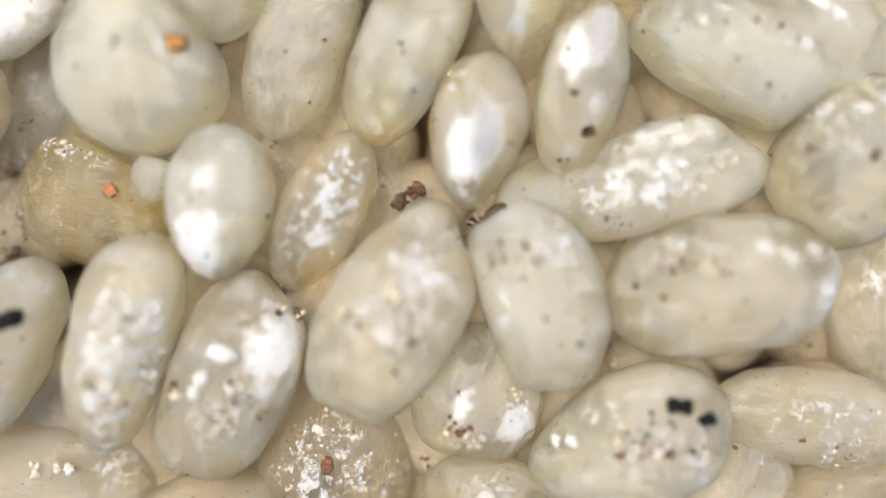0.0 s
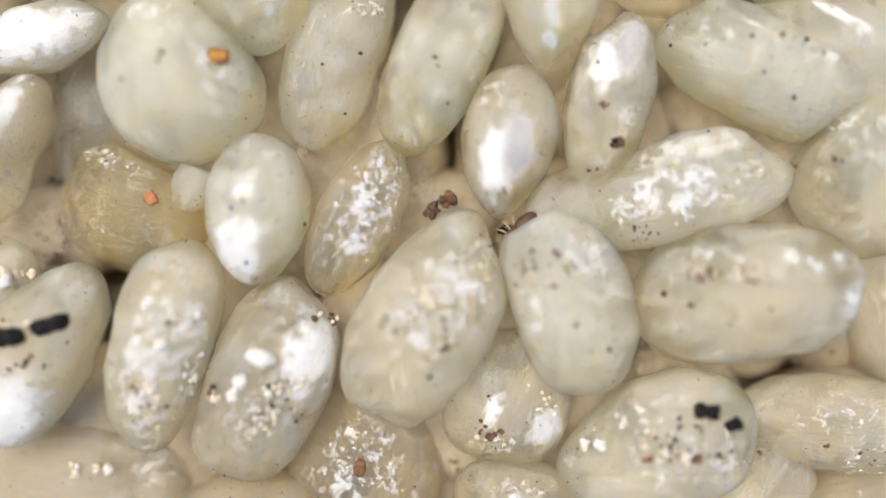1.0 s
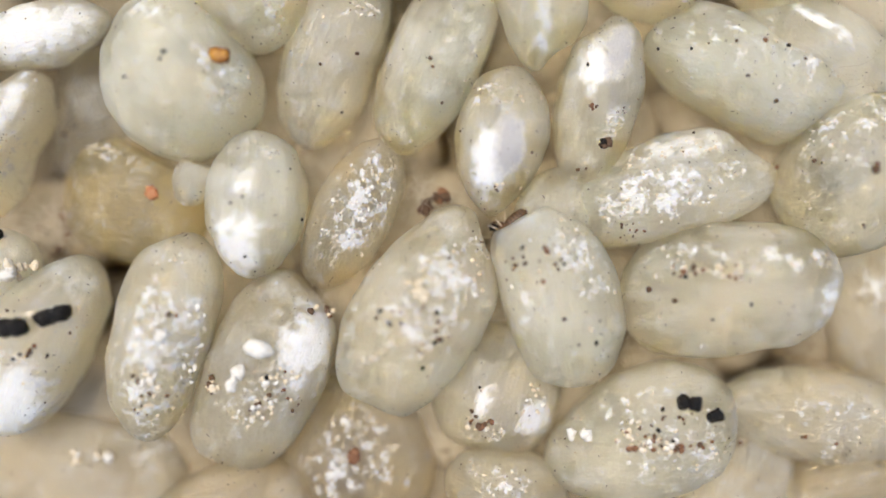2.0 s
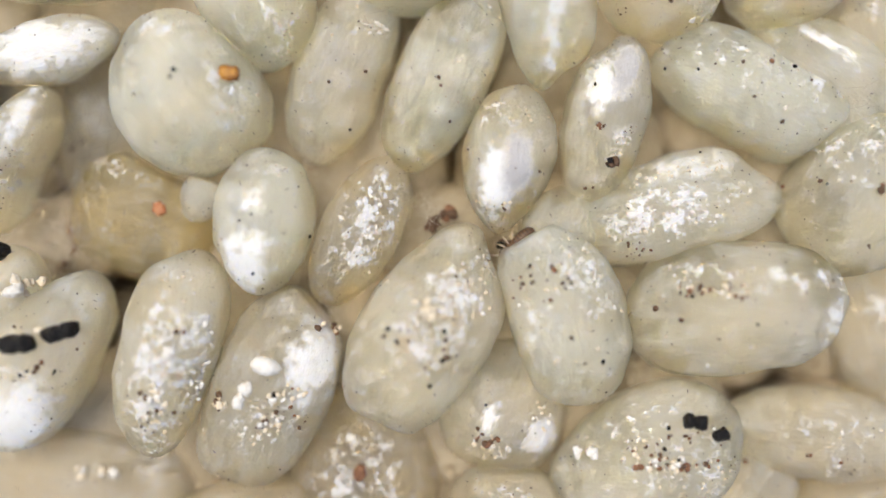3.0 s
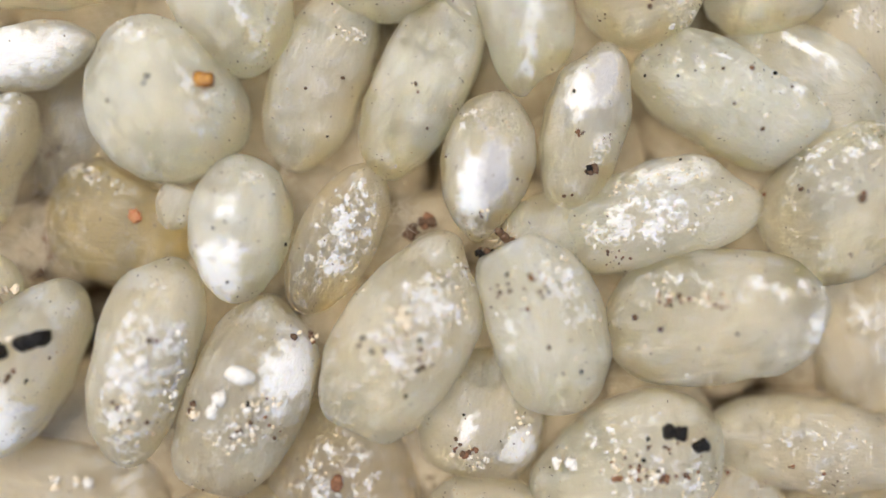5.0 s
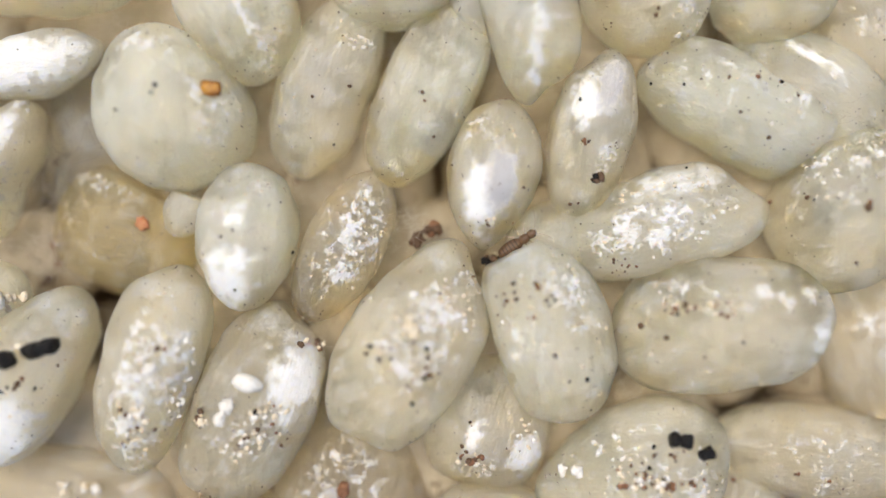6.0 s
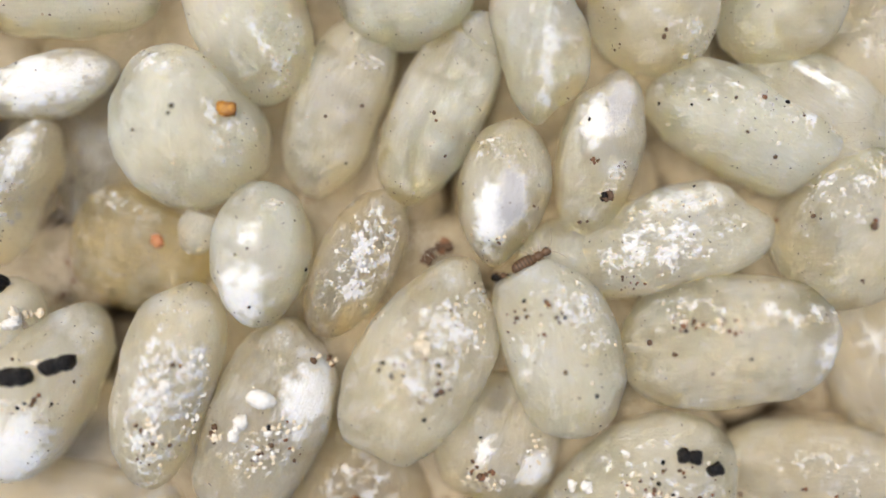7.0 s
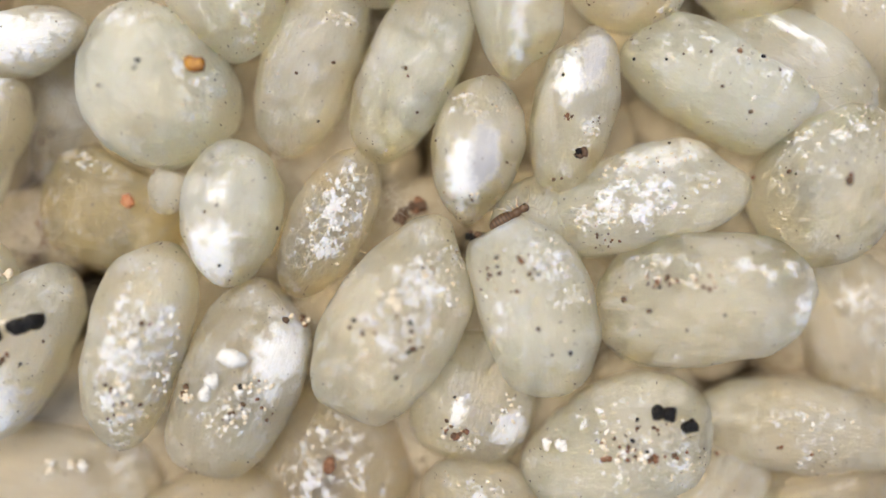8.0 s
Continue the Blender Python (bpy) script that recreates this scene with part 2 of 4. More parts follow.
# ---- rice grains ----
def rice_mesh(length, width, thick, ends, taper, bend, cuts, chalk, powder, seed, rings=46, around=56, warp=()):
    """A grain along x: rounded or pointed ends, uneven outline (size, then waves round the grain), shallow ridges, broken faces, and where it is chalky or mealy."""
    verts, faces = [], []
    pa, qa, pb, qb = ends
    for i in range(rings + 1):
        s = -math.cos(math.pi * i / rings)
        p, q = (pa, qa) if s < 0 else (pb, qb)
        r = max(0.0, 1 - abs(s) ** p) ** q
        for j in range(around if 0 < i < rings else 1):
            a = 2 * math.pi * j / around
            ridge = 1 + 0.012 * math.cos(5 * a + seed)
            c, d = math.cos(a), math.sin(a)
            flat = abs(d) ** 0.82 * (1 if d > 0 else -1)
            c = abs(c) ** 0.82 * (1 if c > 0 else -1)
            v = Vector((s * length / 2, c * r * width / 2 * (1 + taper * s) * ridge + bend * width * (s * s - 0.4), flat * r * thick / 2 * ridge))
            if warp:
                a = math.atan2(v.y / width, v.x / length)
                grow = 1 + warp[0] + sum(warp[2 * k - 1] * math.cos(k * a) + warp[2 * k] * math.sin(k * a) for k in range(1, len(warp) // 2 + 1))
                v = Vector((v.x * grow, v.y * grow, v.z))
            n = noise.noise(v * 0.55 + Vector((seed, 0, 0))) * 0.1 + noise.noise(v * 1.6 + Vector((0, seed, 0))) * 0.06 - abs(noise.noise(Vector((v.x * 0.5, v.y, v.z)) * 1.5 + Vector((seed, seed, 0)))) * 0.09 + 0.02 + noise.noise(v * 5 + Vector((0, 0, seed))) * 0.012
            v += Vector((v.x * 0.4, v.y, v.z)).normalized() * n * min(1.0, r * 1.5)
            for turn, away in cuts:
                nx, ny = math.cos(radians(turn)), math.sin(radians(turn))
                over = nx * v.x + ny * v.y - away - 0.04 * noise.noise(v * 2.5)
                if over > -0.05:
                    give = (over + 0.05) ** 2 / 0.2 if over < 0.05 else over
                    v -= Vector((nx, ny, 0)) * give * 0.96
            verts.append(v)
    first = lambda i: 0 if i == 0 else 1 + (i - 1) * around
    for i in range(rings):
        for j in range(around):
            k = (j + 1) % around
            if i == 0:
                faces.append((0, first(1) + k, first(1) + j))
            elif i == rings - 1:
                faces.append((first(i) + j, first(i) + k, first(rings)))
            else:
                faces.append((first(i) + j, first(i) + k, first(i + 1) + k, first(i + 1) + j))
    data = bpy.data.meshes.new("rice_grain")
    data.from_pydata([v * MM for v in verts], [], faces)
    data.polygons.foreach_set("use_smooth", [True] * len(faces))
    white, hollow = [c for c in chalk if c[4] > 0], [(*c[:4], -c[4], c[5]) for c in chalk if c[4] < 0]
    for name, spots in (("chalk", white), ("hollow", hollow), ("powder", powder)):
        layer = data.attributes.new(name, "FLOAT", "POINT")
        values = []
        for v in verts:
            total = 0.0
            for x, y, rx, ry, amount, turn in spots:
                c, s = math.cos(radians(turn)), math.sin(radians(turn))
                u, w = ((v.x - x) * c + (v.y - y) * s) / rx, (-(v.x - x) * s + (v.y - y) * c) / ry
                far = u * u + w * w
                total += amount * math.exp(-(far ** 1.2) * 0.8) * (1 if v.z > -0.2 * thick else 0)
            values.append(total)
        layer.data.foreach_set("value", values)
    # how thick the grain is at each point of its skin
    data.attributes.new("body", "FLOAT", "POINT").data.foreach_set("value", [min(1.0, abs(v.z) / (0.5 * thick)) for v in verts])
    data.update()
    return data


GRAINS = []


def rice(x, y, z, length, width, thick, turn, label, ends=(2, 0.5, 2, 0.5), taper=0.0, bend=0.0, tilt=0.0, lean=0.0, cuts=(), chalk=(), powder=(), stuff=None, warp=()):
    seed = len(GRAINS) + 1
    data = rice_mesh(length, width, thick, ends, taper, bend, cuts, chalk, powder, seed, warp=warp)
    data.materials.append(stuff or RICE)
    ob = new("rice_grain", data)
    ob.matrix_world = pose(x * MM, y * MM, z * MM, lean, tilt, turn)
    GRAINS.append((x, y, length, width, turn))
    ob["dusty"] = True
    return tagged(ob, label, "rice grain", "rice grains in the heap")


rice_yellow, rice_grey_shade = YELLOW, GREY_SHADE
rice(-9.20, 6.56, -0.61, 5.15, 2.37, 1.83, 2, "translucent cream rice grain with a few dark hairs on it",
     warp=(0.009, -0.097, -0.015, 0.007, -0.009, -0.047, -0.029), stuff=LIT_PALE)
rice(-9.78, 4.28, -0.92, 3.76, 1.63, 1.24, 9, "small rice grain with a chalky white heart",
     chalk=[(0.20, -0.06, 1.60, 0.67, 1.10, -1)],
     warp=(-0.069, 0.019, -0.061, -0.004, 0.092, -0.005, 0.032))
rice(-10.71, 1.55, -0.97, 4.45, 2.55, 1.93, 76, "translucent cream rice grain dusted with white meal",
     chalk=[(1.10, -0.40, 1.11, 0.28, 0.90, -4)],
     powder=[(0.02, -0.07, 1.67, 0.84, 0.60, -6)],
     warp=(-0.269, 0.032, 0.041, 0.067, -0.11, -0.024, -0.123))
rice(-6.12, 3.20, -0.71, 4.12, 3.81, 2.93, 125, "broad translucent cream rice grain with an orange crumb on top", ends=(2, 0.5, 2.2, 0.5), taper=0.06,
     powder=[(1.34, -0.30, 0.82, 0.30, 0.80, -150), (-1.10, -0.69, 0.75, 0.62, 0.50, -125), (-0.53, -0.83, 0.34, 0.21, 0.90, -155)],
     warp=(-0.052, -0.032, 0.057, 0.037, -0.015, 0.049, -0.028, -0.007, -0.001, 0.013, -0.001), stuff=LIT_PALE)
rice(-4.71, 5.61, -0.53, 4.34, 2.91, 2.26, 116, "translucent cream rice grain with a white streak",
     powder=[(-0.89, -0.22, 0.81, 0.16, 0.90, -176), (-0.82, -0.70, 0.81, 0.41, 0.50, -186)],
     warp=(-0.051, 0.033, -0.054, 0.015, 0.012, 0.019, 0.056), stuff=LIT_PALE)
rice(-2.53, 3.95, -1.26, 5.35, 2.46, 1.83, 66, "slender cloudy rice grain",
     powder=[(0.93, -0.28, 0.85, 0.42, 0.40, -66)],
     warp=(-0.065, -0.02, -0.016, 0.013, 0.035, 0.012, -0.014, -0.005, -0.004, 0.009, 0.0))
rice(-0.08, 3.20, -0.72, 4.45, 2.28, 1.75, 62, "slender cloudy rice grain with a dark speck", ends=(2, 0.5, 2, 0.55),
     chalk=[(0.92, -0.32, 0.96, 0.41, 0.35, -2)],
     warp=(0.034, 0.123, 0.151, 0.04, 0.058, -0.026, -0.008, -0.029, -0.021, -0.014, -0.009), stuff=LIT_PALE)
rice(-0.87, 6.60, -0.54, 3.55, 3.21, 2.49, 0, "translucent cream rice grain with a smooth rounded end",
     warp=(-0.035, -0.026, 0.018, 0.0, 0.015, 0.01, 0.006), stuff=LIT_PALE)
rice(0.90, 5.40, -0.61, 1.72, 1.32, 1.02, -40, "small broken chip of rice",
     warp=(-0.247, 0.108, 0.133, 0.049, -0.01, 0.015, -0.034))
rice(2.22, 5.30, -0.07, 4.35, 2.32, 1.85, 93, "pointed rice grain with a white chalky seam", ends=(2, 0.72, 2, 0.5),
     chalk=[(-0.93, -0.06, 1.32, 0.21, 0.80, -5)],
     powder=[(-0.27, -0.16, 1.19, 0.66, 0.70, -3)],
     warp=(-0.041, -0.034, 0.01, 0.013, 0.044, 0.011, 0.016, -0.01, -0.051, -0.011, 0.021), stuff=LIT_PALE)
rice(5.14, 6.13, -0.75, 3.46, 3.26, 2.50, 30, "translucent cream rice grain with a milky edge",
     chalk=[(1.10, -1.03, 0.55, 0.19, 1, 50)],
     powder=[(0.10, -1.25, 0.83, 0.48, 0.60, -70)],
     warp=(-0.053, -0.033, -0.038, -0.053, -0.0, -0.017, 0.017), stuff=LIT_PALE)
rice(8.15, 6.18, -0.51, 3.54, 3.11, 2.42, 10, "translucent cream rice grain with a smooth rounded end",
     warp=(-0.161, -0.029, -0.126, -0.05, 0.046, -0.006, -0.057), stuff=LIT_PALE)
rice(11.30, 4.96, -1.77, 4.93, 3.23, 2.34, 112, "hazy grey-cream rice grain lying deeper",
     powder=[(0.24, 0.22, 1.16, 0.73, 0.50, -112)])
rice(9.24, 3.46, -1.17, 4.63, 2.85, 2.13, -32, "broken rice grain with a bright chipped rim",
     chalk=[(-0.59, 0.54, 1.06, 0.13, 1, -2)])
rice(7.31, 3.20, -0.88, 5.36, 2.97, 2.26, -27, "long translucent cream rice grain with fine scratches", ends=(2.2, 0.5, 4, 0.42),
     powder=[(-0.34, 0.29, 1.80, 0.69, 0.45, 7), (1.21, 0.93, 0.83, 0.55, 0.50, -3)],
     warp=(-0.164, -0.028, -0.018, 0.075, -0.003, 0.03, 0.027, -0.01, 0.058, 0.003, 0.003), cuts=[(-12.4, 2.03)], stuff=LIT_PALE)
rice(3.83, 2.73, -0.77, 3.93, 2.02, 1.54, 80, "small rice grain with a white and grey chalky heart", ends=(2, 0.5, 2, 0.7),
     chalk=[(0.5, 0.3, 0.66, 0.36, 1.3, 0), (0.92, -0.20, 0.63, 0.28, -1.40, -2)],
     powder=[(-0.81, -0.32, 0.41, 0.19, 0.90, -20)],
     warp=(0.036, -0.089, -0.017, 0.031, -0.078, -0.016, -0.034, -0.013, -0.024, -0.008, -0.007))
rice(1.46, 1.61, -0.49, 3.74, 2.16, 1.68, 82, "small pointed rice grain with a white and grey chalky heart", ends=(2, 0.68, 2, 0.55),
     chalk=[(-0.64, 0.24, 0.8, 0.4, 1.4, 0), (-0.24, -0.16, 0.7, 0.32, -1.4, -2)],
     powder=[(0.81, 0.28, 0.81, 0.54, 0.50, -82)],
     warp=(-0.016, -0.002, 0.014, -0.039, -0.033, -0.028, 0.016, 0.02, -0.006, 0.001, -0.018))
rice(9.84, 0.73, -0.73, 4.45, 3.47, 2.66, 48, "broad translucent cream rice grain with specks of frass",
     powder=[(0.90, 0.81, 1.24, 0.55, 0.50, -28), (-0.17, 0.77, 0.82, 0.69, 0.30, -48)],
     warp=(-0.061, 0.027, -0.058, 0.002, 0.021, 0.025, -0.007, -0.018, 0.013, 0.004, -0.004))
rice(5.63, 0.36, -0.90, 5.37, 2.62, 1.99, 15, "rice grain with a yellowish chalky band", ends=(2, 0.55, 2, 0.55),
     chalk=[(0.32, 0.92, 1.53, 0.31, 0.80, -5)],
     powder=[(-0.08, 0.24, 1.66, 0.69, 0.68, -3), (-0.89, -0.12, 1.11, 0.42, 0.60, -10)],
     warp=(-0.035, -0.019, 0.018, -0.019, -0.021, -0.019, -0.043, -0.012, -0.04, 0.029, -0.003))
rice(6.83, -2.05, -0.53, 5.07, 3.17, 2.46, 4, "large translucent cream rice grain with a broken corner", ends=(2.3, 0.5, 5, 0.42),
     chalk=[(1.95, -0.35, 0.28, 0.4, 0.85, -34), (0.55, 0.85, 0.24, 0.2, 0.75, -4), (1.45, 0.8, 0.75, 0.1, 0.5, -4)],
     powder=[(-0.44, 0.87, 1.77, 0.41, 0.50, -4), (1.57, 0.6, 1.22, 0.16, 0.55, -2)],
     warp=(-0.001, -0.057, 0.011, 0.007, 0.028, 0.043, -0.012, 0.007, 0.004, 0.005, 0.008), cuts=[(-28.4, 2.16), (-46.4, 1.9)])
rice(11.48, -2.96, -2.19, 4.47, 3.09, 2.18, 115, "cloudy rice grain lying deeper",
     chalk=[(0.83, 0.02, 0.89, 0.45, 0.60, -135)], stuff=DEEP_SHADE)
rice(2.82, -0.20, -1.11, 2.45, 2.03, 1.52, 70, "small clear broken rice grain")
rice(2.73, -2.25, -0.52, 4.53, 2.88, 2.23, 106, "broken translucent cream rice grain with a flat chipped end", ends=(2.1, 0.5, 4.5, 0.4),
     chalk=[(0.05, 0.8, 0.6, 0.25, 0.6, 0)],
     powder=[(0.78, -0.58, 1.22, 0.68, 0.70, -166), (0.30, 0.69, 0.54, 0.27, 0.60, -176)],
     warp=(-0.029, 0.002, -0.047, 0.007, 0.027, 0.038, 0.046, 0.018, 0.017, 0.01, -0.011), cuts=[(11.0, 2.12)])
rice(-0.57, -2.40, -0.53, 5.57, 3.30, 2.56, 60, "large translucent cream rice grain strewn with frass crumbs", ends=(2.2, 0.48, 2.1, 0.66), bend=-0.05,
     powder=[(1.08, -0.29, 1.22, 0.68, 0.80, 0), (-0.15, -0.06, 1.09, 0.81, 0.60, 0)],
     warp=(-0.046, -0.024, -0.056, 0.0, 0.007, 0.024, 0.045, -0.007, 0.017, 0.017, 0.02), stuff=TAN)
rice(-2.08, -0.24, -0.86, 3.81, 2.14, 1.63, 62, "wrinkled cloudy rice grain with white scuffs",
     powder=[(0.51, 0.02, 1.11, 0.55, 1, 0), (-0.23, -0.22, 0.83, 0.42, 0.60, -22)], stuff=rice_grey_shade,
     warp=(-0.027, 0.034, 0.109, 0.058, -0.002, -0.006, 0.018, 0.01, 0.012, -0.002, 0.001))
rice(-4.39, 0.09, -0.43, 3.45, 2.40, 1.87, 80, "oval milky rice grain with a chalky white end",
     chalk=[(-0.99, 0.09, 0.78, 0.57, 1.10, -10), (0.45, 0.11, 0.27, 0.32, 0.90, 0)],
     powder=[(1.19, -0.22, 0.54, 0.27, 0.40, -80)],
     warp=(-0.018, 0.012, -0.003, 0.036, 0.047, -0.006, 0.001, -0.009, 0.002, -0.013, -0.002), stuff=LIT_PALE)
rice(-7.79, 0.31, -2.09, 3.87, 3.36, 2.39, -8, "yellowish glassy broken rice grain with a red spot", cuts=[(69.11, 1.14)],
     powder=[(-0.42, 1.06, 0.89, 0.21, 0.80, -12)], stuff=rice_yellow)
rice(-5.96, 0.73, -0.73, 1.33, 0.98, 0.75, 62, "small yellowish chip of rice", cuts=[(9.30, 0.38)], stuff=TAN)
rice(-6.57, -3.06, -0.43, 4.91, 2.63, 2.05, 78, "slender rice grain crusted with white meal", ends=(2, 0.6, 2.1, 0.5),
     powder=[(-0.31, 0.03, 1.75, 0.47, 1.10, 6), (0.14, -0.77, 1.35, 0.38, 1, 2)], stuff=TAN,
     warp=(-0.032, 0.022, 0.052, 0.087, -0.062, -0.019, -0.015, -0.022, 0.009, 0.004, -0.017))
rice(-4.41, -3.81, -0.89, 4.72, 3, 2.28, 64, "rice grain with a chalky white side",
     chalk=[(1.21, -0.86, 1.32, 0.62, 1.15, 4)],
     powder=[(-0.52, -0.32, 0.97, 0.69, 0.50, -4)], stuff=rice_grey_shade,
     warp=(0.026, -0.043, -0.112, 0.058, 0.052, -0.018, 0.045, -0.031, -0.006, 0.018, 0.017), cuts=[(-24.6, 2.06)])
rice(-9.53, -3.30, -0.67, 4.72, 2.91, 2.23, 64, "rice grain with black frass pellets on it",
     chalk=[(-1.19, -0.15, 1.03, 0.68, 1.40, -14), (-0.52, -0.59, 0.48, 0.30, -0.55, -14), (1.81, -0.52, 0.75, 0.25, 0.50, 6)],
     powder=[(-0.27, 0.30, 0.68, 0.41, 0.40, -64)], stuff=TAN,
     warp=(-0.046, -0.048, 0.21, 0.057, -0.072, 0.067, -0.03))
rice(-10.65, -1.43, -0.76, 2, 1.73, 1.32, 80, "small chipped rice grain with a white crumb")
rice(-9.61, -6.80, -2.52, 5.87, 3.51, 2.44, -8, "rice grain lying deeper, colour darkened for shade",
     powder=[(2.01, 0.97, 0.91, 0.45, 0.80, -32)], stuff=DEEP_SHADE)
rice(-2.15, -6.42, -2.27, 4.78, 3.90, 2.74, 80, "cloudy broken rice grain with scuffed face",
     powder=[(0.24, 0.35, 1.50, 0.90, 0.80, -20), (0.23, -1.33, 0.45, 0.90, 0.50, 0)], stuff=DEEP_SHADE)
rice(1.40, -4.64, -1.48, 3.74, 3.07, 2.26, 68, "small broken rice grain with two chalky patches",
     chalk=[(-0.08, -0.95, 0.5, 0.42, 1.35, 2), (-0.2, 0.42, 0.55, 0.22, 1.0, 10)],
     powder=[(-0.85, -0, 0.72, 0.43, 0.40, -68)],
     warp=(-0.044, 0.001, 0.039, -0.087, 0.029, 0.043, 0.018), stuff=TAN)
rice(5.04, -5.66, -0.87, 5.03, 3.34, 2.54, 8, "rice grain with black pellets and brown frass", ends=(2, 0.6, 2.2, 0.5),
     powder=[(0.44, -0.06, 1.66, 0.83, 0.60, -8), (-0.23, 1.15, 0.97, 0.28, 0.60, 12)],
     warp=(-0.047, -0.056, 0.053, -0.021, 0.084, -0.033, -0.031))
rice(9.80, -5.30, -1.42, 5.67, 2.51, 1.85, -5, "long cloudy rice grain beside the others",
     powder=[(-0.31, 0.29, 1.71, 0.36, 0.50, 0), (-0.08, -0.70, 0.86, 0.57, 0.50, 5)], stuff=rice_grey_shade,
     warp=(-0.03, -0.054, -0.022, 0.012, -0.029, 0.021, 0.011))
rice(1.55, -6.95, -0.96, 3.10, 2.01, 1.52, -15, "rice grain with a white scuffed top",
     powder=[(-0.16, 0.32, 0.70, 0.35, 1, 5)], stuff=rice_grey_shade)
rice(10.05, -7.32, -1.36, 4.41, 2.34, 1.73, 10, "rice grain lying deeper", stuff=DEEP_SHADE)
rice(7.31, -7.49, -1.62, 4.19, 2.79, 2.03, 60, "rice grain lying deeper", stuff=DEEP_SHADE)
rice(-5.45, -7.73, -1.32, 4.54, 2.74, 2.03, 20, "cloudy rice grain lying deeper", stuff=DEEP_SHADE)
rice(-9.1, 3.0, -2.75, 4.6, 2.7, 2.0, 74, "rice grain deep in a gap under silk threads, colour darkened for shade", stuff=DEEP_SHADE)
rice(10.9, -5.0, -3.2, 4.8, 2.8, 2.1, 20, "rice grain lying deeper, colour darkened for shade", stuff=DEEP_SHADE)

# grains of the heap that lie below and around
def heap():
    rng = random.Random(11)
    models = []
    for k in range(6):
        spots = [(rng.uniform(-1, 1), rng.uniform(-0.5, 0.5), rng.uniform(0.5, 1.2), 0.4, rng.uniform(0.5, 1), rng.uniform(-20, 20))] if k % 2 else []
        data = rice_mesh(rng.uniform(4.4, 5.2), rng.uniform(2.5, 3.0), rng.uniform(1.9, 2.2), (2, 0.5, 2.2, rng.uniform(0.45, 0.6)), 0, rng.uniform(-0.03, 0.03), (), spots, [(0, 0, 1.6, 0.8, 0.2, 0)], 60 + k, 28, 32)
        data.materials.append(DIM_DUSTED)
        models.append(data)

    def lie(x, y, z):
        return pose(x * MM, y * MM, z * MM, rng.uniform(-14, 14), rng.uniform(-14, 14), rng.uniform(0, 360))

    # uncounted grains underneath, one mass
    verts, faces, tones = [], [], {"chalk": [], "hollow": [], "powder": [], "body": []}
    for z, dx, dy in ((-2.9, 3.1, 2.5), (-4.7, 3.8, 3.1), (-6.5, 4.2, 3.4)):
        for i in range(-9, 10):
            for j in range(-8, 9):
                x, y = (i + 0.5 * (j % 2)) * dx + rng.uniform(-0.6, 0.6), j * dy + rng.uniform(-0.5, 0.5)
                if math.hypot(x / 27, y / 19) < 1:
                    model, m, k = rng.choice(models), lie(x, y, z + rng.uniform(-0.3, 0.3)), len(verts)
                    verts += [m @ v.co for v in model.vertices]
                    faces += [[k + q for q in p.vertices] for p in model.polygons]
                    for name in tones:
                        tones[name] += [d.value for d in model.attributes[name].data]
    data = bpy.data.meshes.new("rice_heap")
    data.from_pydata(verts, [], faces)
    data.polygons.foreach_set("use_smooth", [True] * len(faces))
    for name in tones:
        data.attributes.new(name, "FLOAT", "POINT").data.foreach_set("value", tones[name])
    data.materials.append(DIM_DUSTED)
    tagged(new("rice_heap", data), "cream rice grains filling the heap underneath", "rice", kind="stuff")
    # single grains on top, round about
    for i in range(-7, 8):
        for j in range(-6, 7):
            x, y = (i + 0.5 * (j % 2)) * 3.7 + rng.uniform(-0.4, 0.4), j * 3.1 + rng.uniform(-0.4, 0.4)
            if math.hypot(x / 27, y / 19) < 0.97 and not (-13.2 < x < 13.4 and -9.2 < y < 8.4):
                ob = new("rice_grain", rng.choice(models))
                ob.matrix_world = lie(x, y, -1.0 + rng.uniform(-0.4, 0.3))
                tagged(ob, "cream rice grain on top of the heap", "rice grain", "rice grains in the heap")


heap()


# ---- meal and frass dust on each grain ----
def dust_mesh(name, spots, mat):
    """Tiny flattened crumbs: place, normal, size, lengthening."""
    rng = random.Random(len(spots))
    verts, faces = [], []
    for place, up, size, longer in spots:
        side = up.orthogonal().normalized()
        side.rotate(Matrix.Rotation(rng.uniform(0, 6.28), 3, up))
        other = up.cross(side)
        k, n = len(verts), 6
        high = min(size * rng.uniform(0.35, 0.6), 0.035 * MM)
        for level, wide in ((-0.3, 1.0), (0.6, 0.8)):
            for i in range(n):
                a = 6.283 * i / n
                r = size * wide * rng.uniform(0.7, 1.15) * 0.5
                verts.append(place + side * math.cos(a) * r * longer + other * math.sin(a) * r + up * high * level)
        faces += [(k + i, k + (i + 1) % n, k + n + (i + 1) % n, k + n + i) for i in range(n)]
        faces.append(tuple(k + n + i for i in range(n)))
    data = bpy.data.meshes.new(name)
    data.from_pydata(verts, [], faces)
    data.materials.append(mat)
    return data


